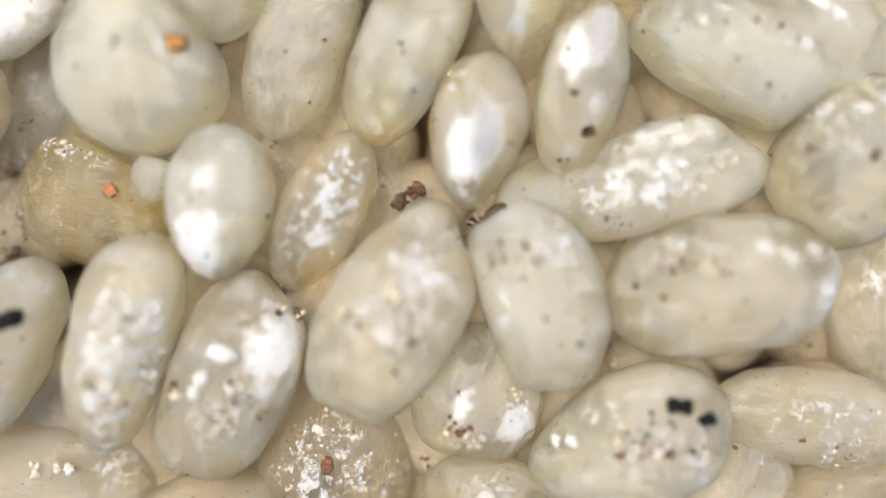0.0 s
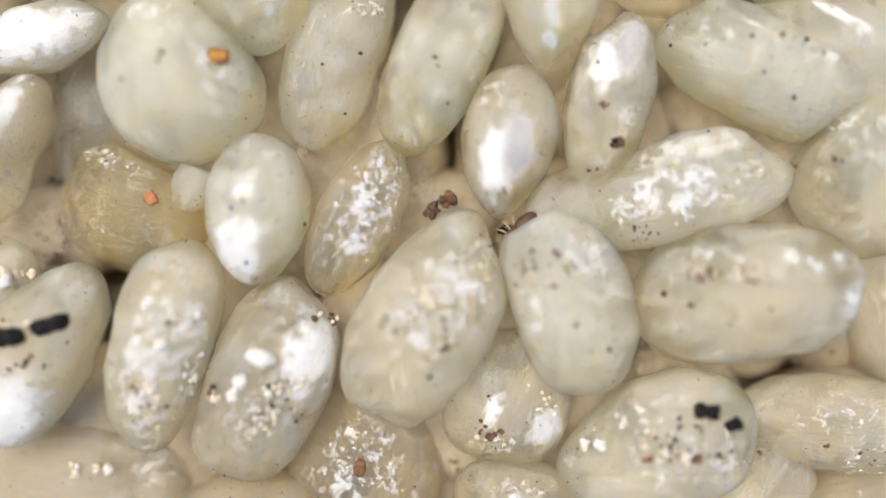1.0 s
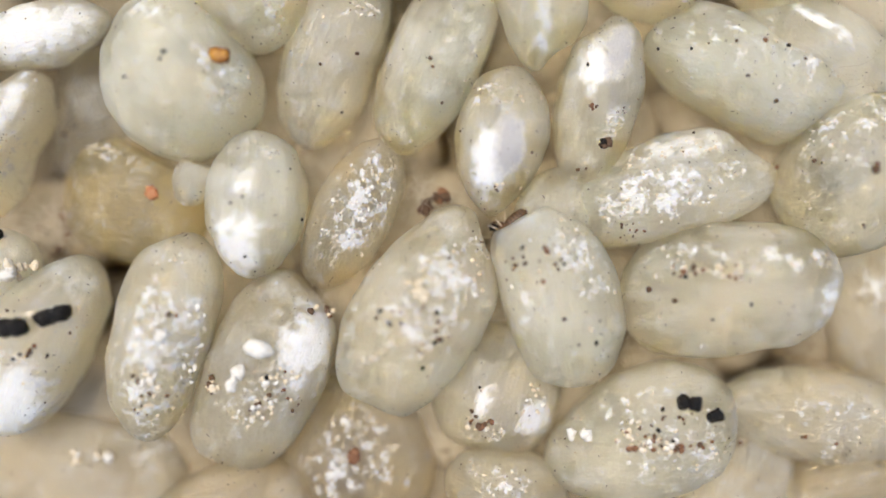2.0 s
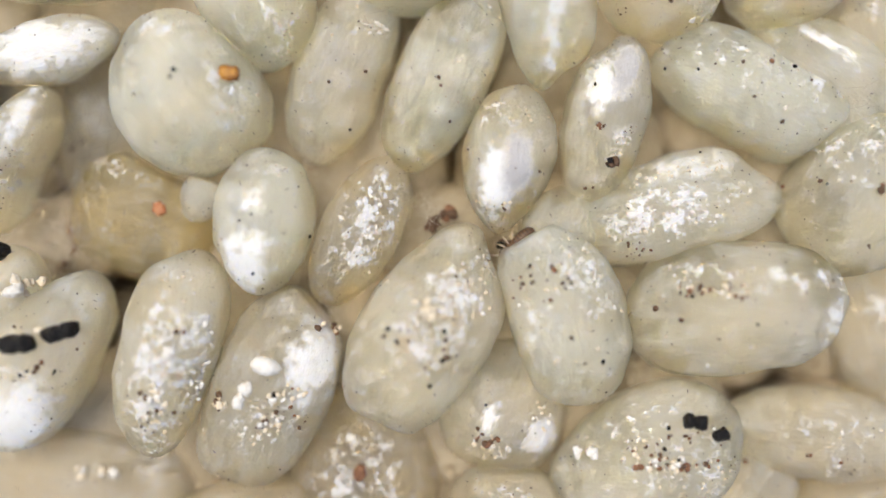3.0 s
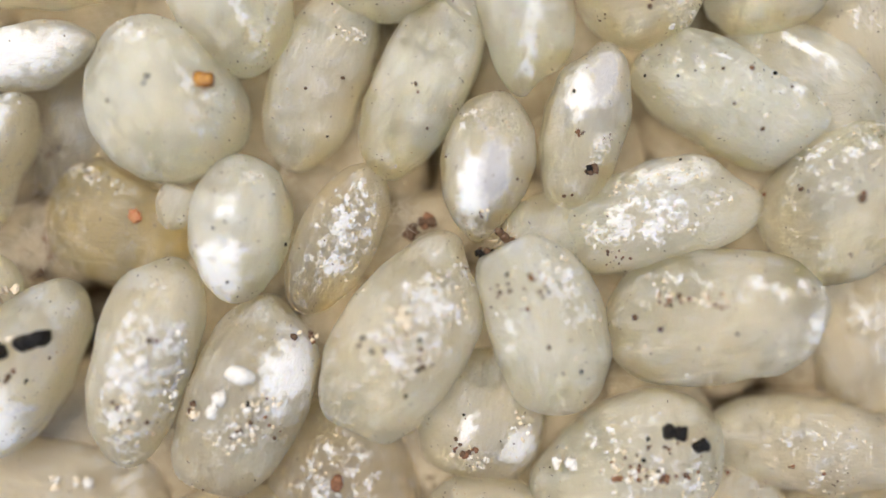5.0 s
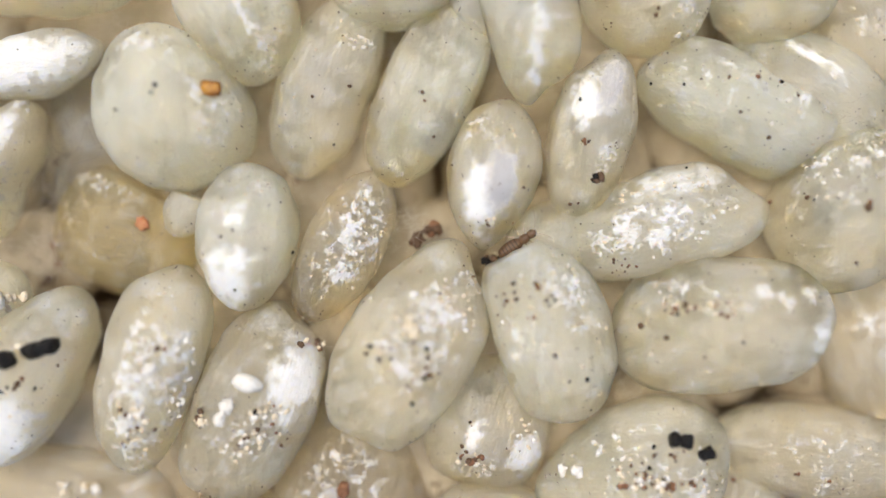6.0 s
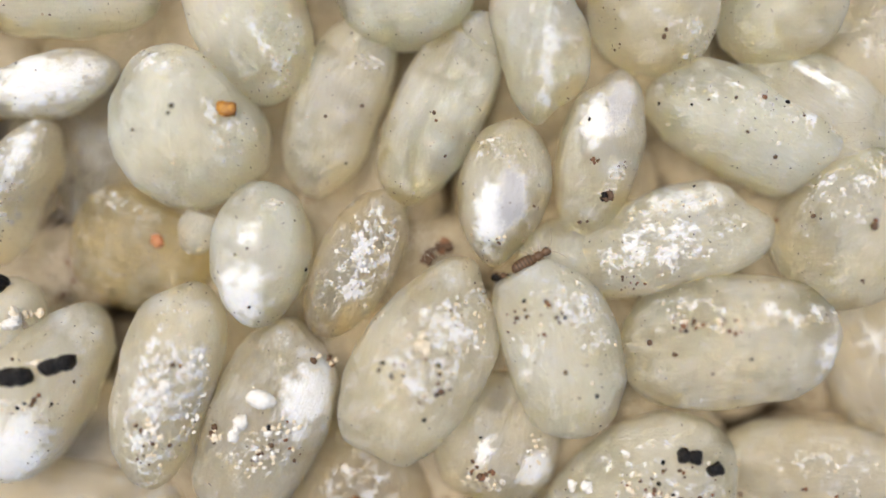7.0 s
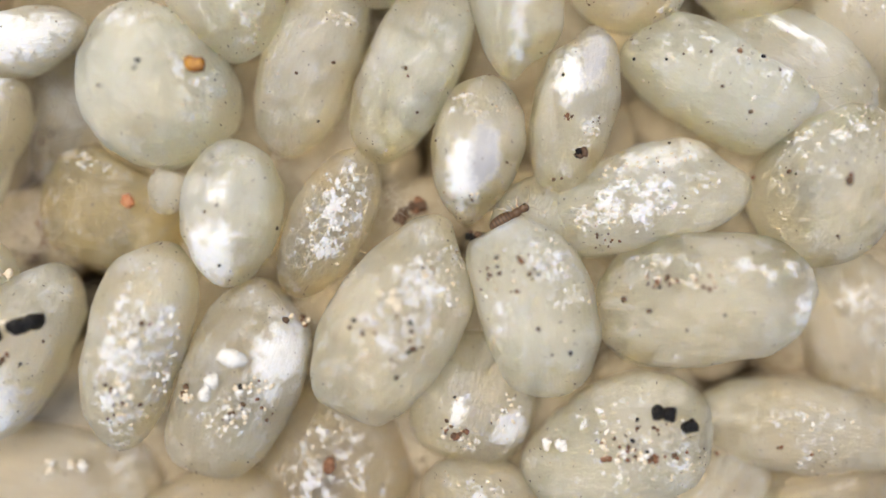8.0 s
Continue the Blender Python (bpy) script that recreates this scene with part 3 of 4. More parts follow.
def dust_grains():
    rng = random.Random(5)
    for ob in [o for o in scene.objects if o.get("dusty")]:
        mesh = ob.data
        flour = [d.value for d in mesh.attributes["powder"].data]
        turn = ob.matrix_world.to_3x3()
        tops = [p for p in mesh.polygons if (turn @ p.normal).z > 0.25]
        share = min(1.0, ob.dimensions.x * ob.dimensions.y / (12 * MM * MM))
        heavy = [p for p in tops if flour[p.vertices[0]] > 0.35]
        for name, mat, plain, extra, low, high, longer, label in (
                ("meal_flake", FLAKE, 1, 9, 0.04, 0.13, 1.8, "thin white flakes of meal on the skin"),
                ("meal_dust", WHITE_CRUMB, 36, 70, 0.018, 0.06, 1.4, "white meal specks on the skin"),
                ("cream_dust", CREAM_CRUMB, 12, 26, 0.025, 0.09, 1.4, "cream crumbs on the skin"),
                ("frass_dust", BROWN, 18, 22, 0.02, 0.06, 1.4, "brown specks on the skin"),
                ("bran_hair", HAIR, 30, 0, 0.018, 0.032, 5.0, "short dark hairs on the skin"),
                ("meal_hair", WHITE_CRUMB, 14, 8, 0.016, 0.03, 7.0, "short pale fibres on the skin")):
            spots = []
            for k in range(max(2, round(share * (plain + (extra if heavy else 0))))):
                p = rng.choice(tops if k < share * plain or not heavy else heavy)
                u, w = rng.random(), rng.random()
                a, b, c = (mesh.vertices[p.vertices[q]].co for q in (0, 1, 2))
                place = a.lerp(b, u).lerp(c, w * 0.5)
                size = (low + (high - low) * rng.random() ** 2.5) * MM
                spots.append((place, p.normal.copy(), size, 1 + (longer - 1) * rng.random()))
            dust = new(name, dust_mesh(name, spots, mat))
            dust.parent = ob
            tagged(dust, label, kind="stuff")


dust_grains()


# ---- crumbs, pellets and specks lying on the grains ----
def crumb(name, x, y, z, size, mat, label, category, turn=0, lump=0.2, square=0.0, seed=1, sink=0.25, group=""):
    """One lumpy bit resting on the skin at x, y, z."""
    ob = finish(name, blob_bm(size, lump, seed, 3, 1.7, square), mat)
    ob.matrix_world = pose(x * MM, y * MM, (z + size[2] * (0.5 - sink)) * MM, 0, 0, turn)
    return tagged(ob, label, category, group)


def skin_height(x, y, near):
    """The height of the grain under x, y, near a given height."""
    hit, place, *_ = scene.ray_cast(SKINS, Vector((x, y, near + 1.2 * MM)), Vector((0, 0, -1)))
    return place.z if hit and abs(place.z - near) < 0.5 * MM else near


bpy.context.view_layer.update()
SKINS = bpy.context.evaluated_depsgraph_get()


def cluster(name, x, y, z, size, mats, label, category, count, spread, turn=0, seed=1, group=""):
    """Several crumbs stuck together: each is a part."""
    rng = random.Random(seed)
    root = tagged(new(name), label, category, group)
    root.matrix_world = pose(x * MM, y * MM, z * MM, 0, 0, turn)
    for k in range(round(count * 1.5)):
        s = size * rng.uniform(0.35, 0.95)
        px, py = rng.uniform(-1, 1) * spread[0], rng.uniform(-1, 1) * spread[1]
        ob = finish("crumb", blob_bm((s * rng.uniform(0.8, 1.25), s * rng.uniform(0.6, 1), s * rng.uniform(0.5, 0.8)), 0.45, seed + k, 3, 2.2), mats[k % len(mats)], root)
        at = root.matrix_world @ Vector((px * MM, py * MM, 0))
        floor = skin_height(at.x, at.y, z * MM)
        ob.matrix_basis = pose(px * MM, py * MM, floor - z * MM + s * rng.uniform(0.1, 0.35) * MM, 0, 0, rng.uniform(0, 360))
    return root


def pellet(x, y, z, length, wide, turn, waist, label, seed):
    """A frass pellet: a ribbed dark barrel, pinched where it is double."""
    bm = bmesh.new()
    rings, around = 22, 20
    rows = []
    for i in range(rings + 1):
        s = -1 + 2 * i / rings
        r = (1 - abs(s) ** 5) ** 0.5 * (1 - waist * math.exp(-(s / 0.16) ** 2)) * (1 + 0.05 * math.sin(9 * s + seed))
        ring = []
        for j in range(around):
            a = 6.283 * j / around
            v = Vector((s * length / 2, math.cos(a) * r * wide / 2, math.sin(a) * r * wide / 2))
            v = v * (1 + 0.22 * noise.noise(v * 6 + Vector((seed, 0, 0))))
            ring.append(bm.verts.new(v * MM))
        rows.append(ring)
    for i in range(rings):
        for j in range(around):
            bm.faces.new((rows[i][j], rows[i][(j + 1) % around], rows[i + 1][(j + 1) % around], rows[i + 1][j]))
    bmesh.ops.remove_doubles(bm, verts=bm.verts[:], dist=1e-7)
    bmesh.ops.recalc_face_normals(bm, faces=bm.faces[:])
    ob = finish("frass_pellet", bm, BLACK)
    ob.matrix_world = pose(x * MM, y * MM, (z + wide * 0.35) * MM, 0, 0, turn)
    return tagged(ob, label, "frass pellet", "black frass pellets")


pellet(5.62, -4.55, 0.22, 0.58, 0.36, -8, 0.35, "black double frass pellet on a rice grain", 1)
pellet(6.22, -4.85, 0.23, 0.38, 0.3, 20, 0.1, "short black frass pellet on a rice grain", 2)
pellet(-9.64, -2.67, 0.47, 0.82, 0.43, 4, 0.05, "thick black frass pellet beside a yellow crumb", 3)
pellet(-8.74, -2.42, 0.36, 0.86, 0.37, 17, 0.05, "long black frass pellet beside a yellow crumb", 4)
pellet(-10.53, -0.61, -0.41, 0.4, 0.34, 60, 0.0, "short black frass pellet on a chipped grain", 5)
crumb("meal_crumb", -9.19, -2.4, 0.41, (0.2, 0.3, 0.22), CREAM_CRUMB, "yellow crumb between two black pellets", "crumb", 70, 0.4, 0, 2)
crumb("meal_crumb", -4.16, -3.24, 0.17, (0.72, 0.42, 0.4), WHITE_CRUMB, "smooth white egg-shaped crumb", "crumb", -14, 0.15, 0, 3, 0.1)
cluster("meal_crumb", -4.69, -3.91, 0.27, 0.34, (WHITE_CRUMB,), "white clump of meal", "crumb", 5, (0.24, 0.14), 60, 4)
cluster("meal_crumb", 3.25, -5.40, -0.22, 0.36, (WHITE_CRUMB,), "white double clump of meal", "crumb", 3, (0.22, 0.12), -30, 5)
cluster("meal_crumb", -10.09, -1.42, -0.11, 0.42, (WHITE_CRUMB, CREAM_CRUMB), "white and yellow clump of meal", "crumb", 4, (0.12, 0.2), 0, 6)
cluster("meal_crumb", -9.79, -1.43, -0.46, 0.24, (CREAM_CRUMB,), "fluffy peach clump of meal", "crumb", 7, (0.2, 0.15), 20, 7)
cluster("meal_crumb", -5.37, -4.09, 0.01, 0.26, (CREAM_CRUMB, BROWN), "yellow-brown clump of meal", "crumb", 6, (0.22, 0.16), 20, 8)
cluster("meal_crumb", -3.69, -3.92, 0.19, 0.2, (WHITE_CRUMB, CREAM_CRUMB), "scattered white clump of meal", "crumb", 9, (0.4, 0.12), 10, 9)
cluster("meal_crumb", -4.13, -4.58, 0.26, 0.16, (WHITE_CRUMB, CREAM_CRUMB, BROWN), "cream and brown clump of meal", "crumb", 12, (0.25, 0.25), 10, 10)
cluster("meal_crumb", -0.68, -1.95, 0.82, 0.24, (CREAM_CRUMB, WHITE_CRUMB), "cream clump of meal", "crumb", 10, (0.3, 0.26), 30, 11)
cluster("meal_crumb", -6.6, -3.8, 0.55, 0.2, (WHITE_CRUMB, CREAM_CRUMB), "white and cream clump of meal", "crumb", 10, (0.2, 0.3), 10, 12)
cluster("meal_crumb", -6.23, -2.63, 0.69, 0.22, (WHITE_CRUMB,), "white crust of meal", "crumb", 9, (0.14, 0.35), -8, 13)
cluster("meal_crumb", 0.89, -5.19, -0.41, 0.17, (CREAM_CRUMB, BROWN, RUST), "brown and cream clump of frass", "frass", 8, (0.35, 0.15), 8, 14)
cluster("meal_crumb", 4.83, -5.45, 0.39, 0.17, (CREAM_CRUMB, RUST, WHITE_CRUMB), "tan and rust clump of frass", "frass", 16, (0.6, 0.2), -5, 15)
cluster("meal_crumb", 5.48, -1.54, 0.56, 0.13, (CREAM_CRUMB, RUST, BROWN), "tan and brown clump of frass", "frass", 10, (0.28, 0.14), 8, 16)
cluster("meal_crumb", 6.39, -1.53, 0.67, 0.13, (CREAM_CRUMB, RUST, WHITE_CRUMB), "tan and white clump of frass", "frass", 9, (0.3, 0.16), -8, 17)
cluster("meal_crumb", -9.23, -6.14, -1.39, 0.3, (WHITE_CRUMB, CREAM_CRUMB), "white clump of meal beside a brown bit", "crumb", 4, (0.12, 0.2), 0, 18)
cluster("meal_crumb", -8.56, -6.16, -1.42, 0.28, (WHITE_CRUMB, CREAM_CRUMB), "cream clump of meal beside a brown bit", "crumb", 4, (0.18, 0.12), 0, 19)
cluster("meal_crumb", -6.59, -2.7, 0.67, 0.13, (WHITE_CRUMB, CREAM_CRUMB), "white crust of meal on a slender grain", "crumb", 12, (0.35, 0.5), 5, 31)
cluster("meal_crumb", -5.66, -3.08, 0.33, 0.14, (WHITE_CRUMB,), "white crust of meal along a grain's edge", "crumb", 14, (0.16, 0.9), -10, 32)
cluster("meal_crumb", -6.69, -4.47, 0.43, 0.12, (WHITE_CRUMB, CREAM_CRUMB, BROWN), "white and brown clump of meal", "crumb", 11, (0.3, 0.4), 5, 33)
cluster("meal_crumb", -6.2, -1.52, 0.45, 0.1, (WHITE_CRUMB, CREAM_CRUMB), "thin scatter of white meal", "crumb", 10, (0.45, 0.45), 5, 34)
cluster("meal_crumb", 0.33, -1.51, 0.54, 0.12, (WHITE_CRUMB, CREAM_CRUMB), "scatter of white meal on a large grain", "crumb", 16, (0.5, 0.7), 30, 35)
cluster("meal_crumb", -0.43, -2.63, 0.73, 0.09, (WHITE_CRUMB, CREAM_CRUMB, RUST), "scatter of cream meal and frass", "crumb", 18, (0.8, 0.6), 30, 36)
cluster("meal_crumb", -0.99, -3.26, 0.71, 0.09, (WHITE_CRUMB, CREAM_CRUMB), "thin scatter of cream meal", "crumb", 9, (0.6, 0.4), 30, 37)
cluster("meal_crumb", 2.1, -1.32, 0.6, 0.09, (WHITE_CRUMB, CREAM_CRUMB, RUST), "scatter of cream meal and frass", "crumb", 16, (0.7, 0.6), 0, 38)
cluster("meal_crumb", 3.07, -1.39, 0.5, 0.1, (WHITE_CRUMB,), "thin scatter of white meal", "crumb", 14, (0.35, 0.8), 20, 39)
cluster("meal_crumb", 5.92, -1.26, 0.58, 0.09, (WHITE_CRUMB, CREAM_CRUMB), "thin scatter of cream meal", "crumb", 12, (1.2, 0.3), 0, 40)
cluster("meal_crumb", 5.36, -5.21, 0.34, 0.1, (CREAM_CRUMB, RUST, BROWN, WHITE_CRUMB), "scatter of tan frass and meal", "frass", 20, (0.9, 0.5), 0, 41)
cluster("meal_crumb", 4.46, -5.28, 0.32, 0.12, (CREAM_CRUMB, RUST, WHITE_CRUMB), "clump of tan frass", "frass", 12, (0.5, 0.3), 0, 42)
cluster("meal_crumb", -3.94, -4.26, 0.24, 0.1, (WHITE_CRUMB, CREAM_CRUMB, RUST), "scatter of white meal and frass", "crumb", 16, (0.6, 0.6), 0, 43)
cluster("meal_crumb", 5.2, 0.14, 0.04, 0.1, (WHITE_CRUMB,), "thin scatter of white meal", "crumb", 12, (1.0, 0.4), 15, 44)
cluster("meal_crumb", 5.36, 1.18, -0.04, 0.1, (CREAM_CRUMB,), "yellowish streak of meal along a grain", "crumb", 16, (1.2, 0.14), 12, 48)
cluster("meal_crumb", -1.83, 0.15, -0.04, 0.12, (WHITE_CRUMB,), "white scuffed meal on a wrinkled grain", "crumb", 10, (0.3, 0.5), -25, 45)
cluster("meal_crumb", -2.14, -5.69, -0.96, 0.1, (WHITE_CRUMB, CREAM_CRUMB), "thin scatter of white meal", "crumb", 12, (0.8, 0.4), 0, 46)
cluster("meal_crumb", 2.18, -4.65, -0.47, 0.12, (WHITE_CRUMB, CREAM_CRUMB), "white meal on a chalky patch", "crumb", 10, (0.3, 0.45), 0, 47)
crumb("bran_flake", -4.95, 3.39, 0.39, (0.5, 0.36, 0.16), ORANGE, "amber-orange flake lying on a grain", "flake", -6, 0.3, 0.3, 5)
crumb("bran_flake", -7.06, 0.41, -0.97, (0.3, 0.34, 0.1), RED_SPOT, "small red flake on the yellowish grain", "flake", 30, 0.4, 0, 6)
crumb("bran_flake", -2.17, -6.08, -0.94, (0.3, 0.42, 0.2), RUST, "dark red bran flake", "flake", -10, 0.3, 0, 7)
cluster("bran_flake", 3.87, 1.43, -0.16, 0.22, (BROWN, BLACK), "dark brown husk bit", "flake", 5, (0.12, 0.1), -30, 20)
cluster("bran_flake", 3.6, 2.27, -0.06, 0.13, (BROWN, RUST), "small brown husk bit", "flake", 4, (0.12, 0.04), 10, 21)
cluster("bran_flake", 1.37, 0.41, 0.14, 0.1, (BROWN, CREAM_CRUMB), "small brown bit on a chalky grain", "flake", 4, (0.12, 0.06), 10, 22)
cluster("husk_gap_bit", -0.22, 0.1, -1.05, 0.32, (RUST, BROWN), "reddish-brown husk wedged between grains", "husk", 9, (0.4, 0.14), 28, 23)
cluster("husk_gap_bit", -2.87, -2.46, -0.65, 0.2, (BROWN, RUST, CREAM_CRUMB), "brown shed skin between grains", "husk", 7, (0.28, 0.1), -15, 24)
cluster("husk_gap_bit", 1.41, -0.52, -0.72, 0.26, (BLACK, BLACK, BROWN), "blackish fuzzy clump beside the booklouse", "husk", 8, (0.2, 0.12), -12, 25)
# these two clumps stand in for the shade of a hole and a gap
cluster("husk_gap_bit", -10.50, 1.89, -4.39, 0.24, (BLACK, BROWN), "blackish clump put in for a dark hole under silk threads", "husk", 5, (0.2, 0.12), 25, 26)
cluster("husk_gap_bit", -10.26, -1.03, -2.20, 0.25, (BROWN,), "brown clump put in for a dark gap between grains", "husk", 6, (0.5, 0.2), -10, 27)
# small brown crumbs added to darken the gaps
cluster("husk_gap_bit", -9.88, -0.31, -2.12, 0.16, (BROWN, RUST), "brown crumbs added to darken the gap under silk threads", "husk", 14, (0.7, 0.35), 20, 51)
cluster("husk_gap_bit", -9.67, 2.27, -2.34, 0.14, (BROWN, RUST), "brown crumbs added to darken the gap under silk threads", "husk", 10, (0.4, 0.4), 20, 52)
cluster("husk_gap_bit", -3.57, 1.55, -1.89, 0.12, (BROWN, RUST), "brown crumbs added to darken a gap between grains", "husk", 8, (0.3, 0.4), 20, 53)
cluster("husk_gap_bit", -0.73, 0.83, -2.09, 0.1, (BROWN, RUST, CREAM_CRUMB), "brown crumbs added to darken a gap between grains", "husk", 12, (0.35, 0.4), 0, 54)
cluster("husk_gap_bit", 4.48, -0.72, -0.23, 0.1, (BROWN, RUST), "brown crumbs added to darken a gap between grains", "husk", 8, (0.3, 0.3), 0, 55)
cluster("husk_gap_bit", 9.72, -3.75, -2.38, 0.1, (BROWN, RUST), "brown crumbs added to darken a gap between grains", "husk", 10, (0.7, 0.2), 25, 56)
cluster("husk_gap_bit", 4.78, -4.00, -2.00, 0.16, (BROWN, CREAM_CRUMB), "brown crumbs between grains", "husk", 6, (0.18, 0.1), 30, 28)
cluster("husk_gap_bit", 0.09, -6.33, -1.87, 0.12, (BROWN, CREAM_CRUMB), "brown crumbs between grains", "husk", 7, (0.12, 0.2), 30, 29)


def speck(x, y, z, size, mat, seed):
    """A single dark speck of frass."""
    ob = finish("frass_speck", blob_bm((size, size * 0.8, size * 0.7), 0.3, seed, 2, 2.0), mat)
    ob.matrix_world = pose(x * MM, y * MM, (z + size * 0.2) * MM, 0, 0, seed * 37)
    return tagged(ob, "tiny dark frass speck on a rice grain", "frass speck", "frass specks")


speck(-6.05, 3.4, 0.77, 0.13, BLACK, 0)
speck(-6.13, 3.24, 0.77, 0.09, BLACK, 1)
speck(-6.99, 2.89, 0.62, 0.08, BROWN, 2)
speck(-0.21, 3.37, 0.11, 0.11, BROWN, 3)
speck(-0.16, 3.19, 0.09, 0.08, RUST, 4)
speck(-1.59, -1.13, -1.98, 0.12, BROWN, 5)
speck(0.18, -1.19, 0.56, 0.09, BROWN, 6)
speck(3.48, -3.14, 0.47, 0.12, BLACK, 7)
speck(2.74, -2.58, 0.61, 0.11, BROWN, 8)
speck(4.76, -1.96, 0.2, 0.17, BROWN, 9)
speck(5.25, -2.2, 0.47, 0.14, BROWN, 10)
speck(-4.46, -1.13, 0.26, 0.09, BLACK, 11)
speck(5.1, 5.09, 0.23, 0.13, BROWN, 12)
speck(5.12, 5.23, 0.32, 0.11, BROWN, 13)
speck(8.20, 0.90, -0.86, 0.14, RUST, 14)
speck(8.57, 0.96, 0.14, 0.13, BROWN, 15)
speck(8.68, 0.89, 0.26, 0.07, BLACK, 16)
speck(9.71, 0.71, 0.57, 0.20, BROWN, 17)
speck(9.75, 0.83, 0.58, 0.12, RUST, 18)
speck(9.59, -0.53, 0.33, 0.09, BROWN, 19)
speck(-1.35, -2.34, 0.78, 0.13, BLACK, 20)
speck(-1.44, -2.5, 0.76, 0.11, BROWN, 21)
speck(-1.16, -2.62, 0.77, 0.11, BLACK, 22)
speck(-0.1, -2.4, 0.72, 0.12, BLACK, 23)
speck(-0.05, -3, 0.65, 0.17, BROWN, 24)
speck(-0.15, -3.07, 0.65, 0.12, BLACK, 25)
speck(-0.43, -3.65, 0.57, 0.12, BLACK, 26)
speck(-0.08, -2.61, 0.7, 0.12, BROWN, 27)
speck(-0.89, -2.62, 0.77, 0.09, BROWN, 28)
speck(1.67, -1.37, 0.48, 0.12, BROWN, 29)
speck(1.88, -1.33, 0.55, 0.12, BROWN, 30)
speck(1.83, -0.97, 0.52, 0.11, BLACK, 31)
speck(1.84, -1.18, 0.54, 0.09, BROWN, 32)
speck(2.36, -1.06, 0.61, 0.16, RUST, 33)
speck(2.31, -0.97, 0.6, 0.11, BROWN, 34)
speck(2.55, -1.35, 0.61, 0.11, BROWN, 35)
speck(2.74, -1.35, 0.61, 0.09, BLACK, 36)
speck(2.61, -1.46, 0.62, 0.09, BROWN, 37)
speck(2.27, -1.73, 0.62, 0.12, RUST, 38)
speck(2.67, -1.25, 0.62, 0.08, BROWN, 39)
speck(-6.06, -2.39, 0.65, 0.14, BROWN, 40)
speck(-5.91, -2.42, 0.61, 0.11, RUST, 41)
speck(-6.81, -3.9, 0.51, 0.16, BROWN, 42)
speck(-6.59, -4.2, 0.47, 0.13, BROWN, 43)
speck(-6.24, -4.27, 0.35, 0.12, BROWN, 44)
speck(-6.94, -3.79, 0.51, 0.11, BROWN, 45)
speck(-4, -3.9, 0.26, 0.16, BLACK, 46)
speck(-3.48, -4.73, -0.03, 0.11, BROWN, 47)
speck(5.42, -1.54, 0.55, 0.16, RUST, 48)
speck(5.46, -1.66, 0.57, 0.11, BLACK, 49)
speck(5.84, -1.51, 0.62, 0.12, RUST, 50)
speck(6.54, -1.7, 0.68, 0.12, RUST, 51)
speck(6.27, -1.38, 0.65, 0.09, BROWN, 52)
speck(6.88, -2.28, 0.71, 0.08, BLACK, 53)
speck(6.06, -2.62, 0.6, 0.08, BROWN, 54)
speck(0.86, -5.23, -0.45, 0.18, BROWN, 55)
speck(1.18, -5.12, -0.36, 0.14, RUST, 56)
speck(0.7, -4.87, -0.42, 0.12, BROWN, 57)
speck(0.8, -5, -0.4, 0.11, BROWN, 58)
speck(0.89, -4.31, -0.44, 0.08, BLACK, 59)
speck(5.04, -4.71, 0.24, 0.12, BLACK, 60)
speck(4.81, -5.29, 0.37, 0.13, BROWN, 61)
speck(4.9, -5.15, 0.37, 0.13, BLACK, 62)
speck(5.28, -5.54, 0.41, 0.16, BROWN, 63)
speck(5.24, -5.39, 0.39, 0.12, BLACK, 64)
speck(5.85, -5.5, 0.34, 0.14, BROWN, 65)
speck(5.95, -5.58, 0.29, 0.11, RUST, 66)
speck(7.38, -5.89, -1.10, 0.13, RUST, 67)
speck(5.41, -4.88, 0.28, 0.11, BROWN, 68)
speck(5.64, -5.52, 0.36, 0.09, RUST, 69)
speck(-9.26, -3.21, 0.47, 0.16, BROWN, 70)
speck(-9.15, -3.1, 0.48, 0.12, RUST, 71)
speck(-9.65, -3.39, 0.45, 0.11, BLACK, 72)
speck(-9.49, -3.29, 0.47, 0.09, BLACK, 73)
speck(-9.32, -3.31, 0.47, 0.12, BROWN, 74)
speck(6.78, 3.7, 0.18, 0.09, BROWN, 75)
speck(7.41, 3.7, 0.23, 0.13, RUST, 76)
speck(8.03, 3.62, 0.05, 0.12, BLACK, 77)
speck(8.36, 3.28, 0.17, 0.08, BROWN, 78)
speck(7.67, 2.32, 0.19, 0.12, BROWN, 79)
speck(5.18, 3.69, -0.45, 0.09, BLACK, 80)
speck(5.8, 3.57, 0.03, 0.08, BLACK, 81)
speck(7, 2.89, 0.26, 0.09, BROWN, 82)
speck(3.25, 0.84, -0.35, 0.11, BROWN, 83)
speck(3.43, 0.86, -0.31, 0.08, BROWN, 84)
speck(-3.26, -0.28, -0.20, 0.11, BLACK, 85)
speck(-4.44, 0.22, 0.5, 0.07, BROWN, 86)
speck(-4.71, 0.08, 0.49, 0.08, BROWN, 87)
speck(9.47, -5.77, -0.56, 0.11, RUST, 88)
speck(8.76, -5.61, -0.63, 0.11, RUST, 89)
speck(8.69, -5.63, -0.65, 0.08, BROWN, 90)
speck(-2.81, 3.38, -0.38, 0.09, BROWN, 91)
speck(-1.95, 3.65, -0.5, 0.11, BROWN, 92)
speck(-2.35, 2.29, -0.66, 0.08, BLACK, 93)
speck(0.05, 2.38, -0.04, 0.08, BROWN, 94)
speck(3.44, 3.25, -0.1, 0.09, BLACK, 95)
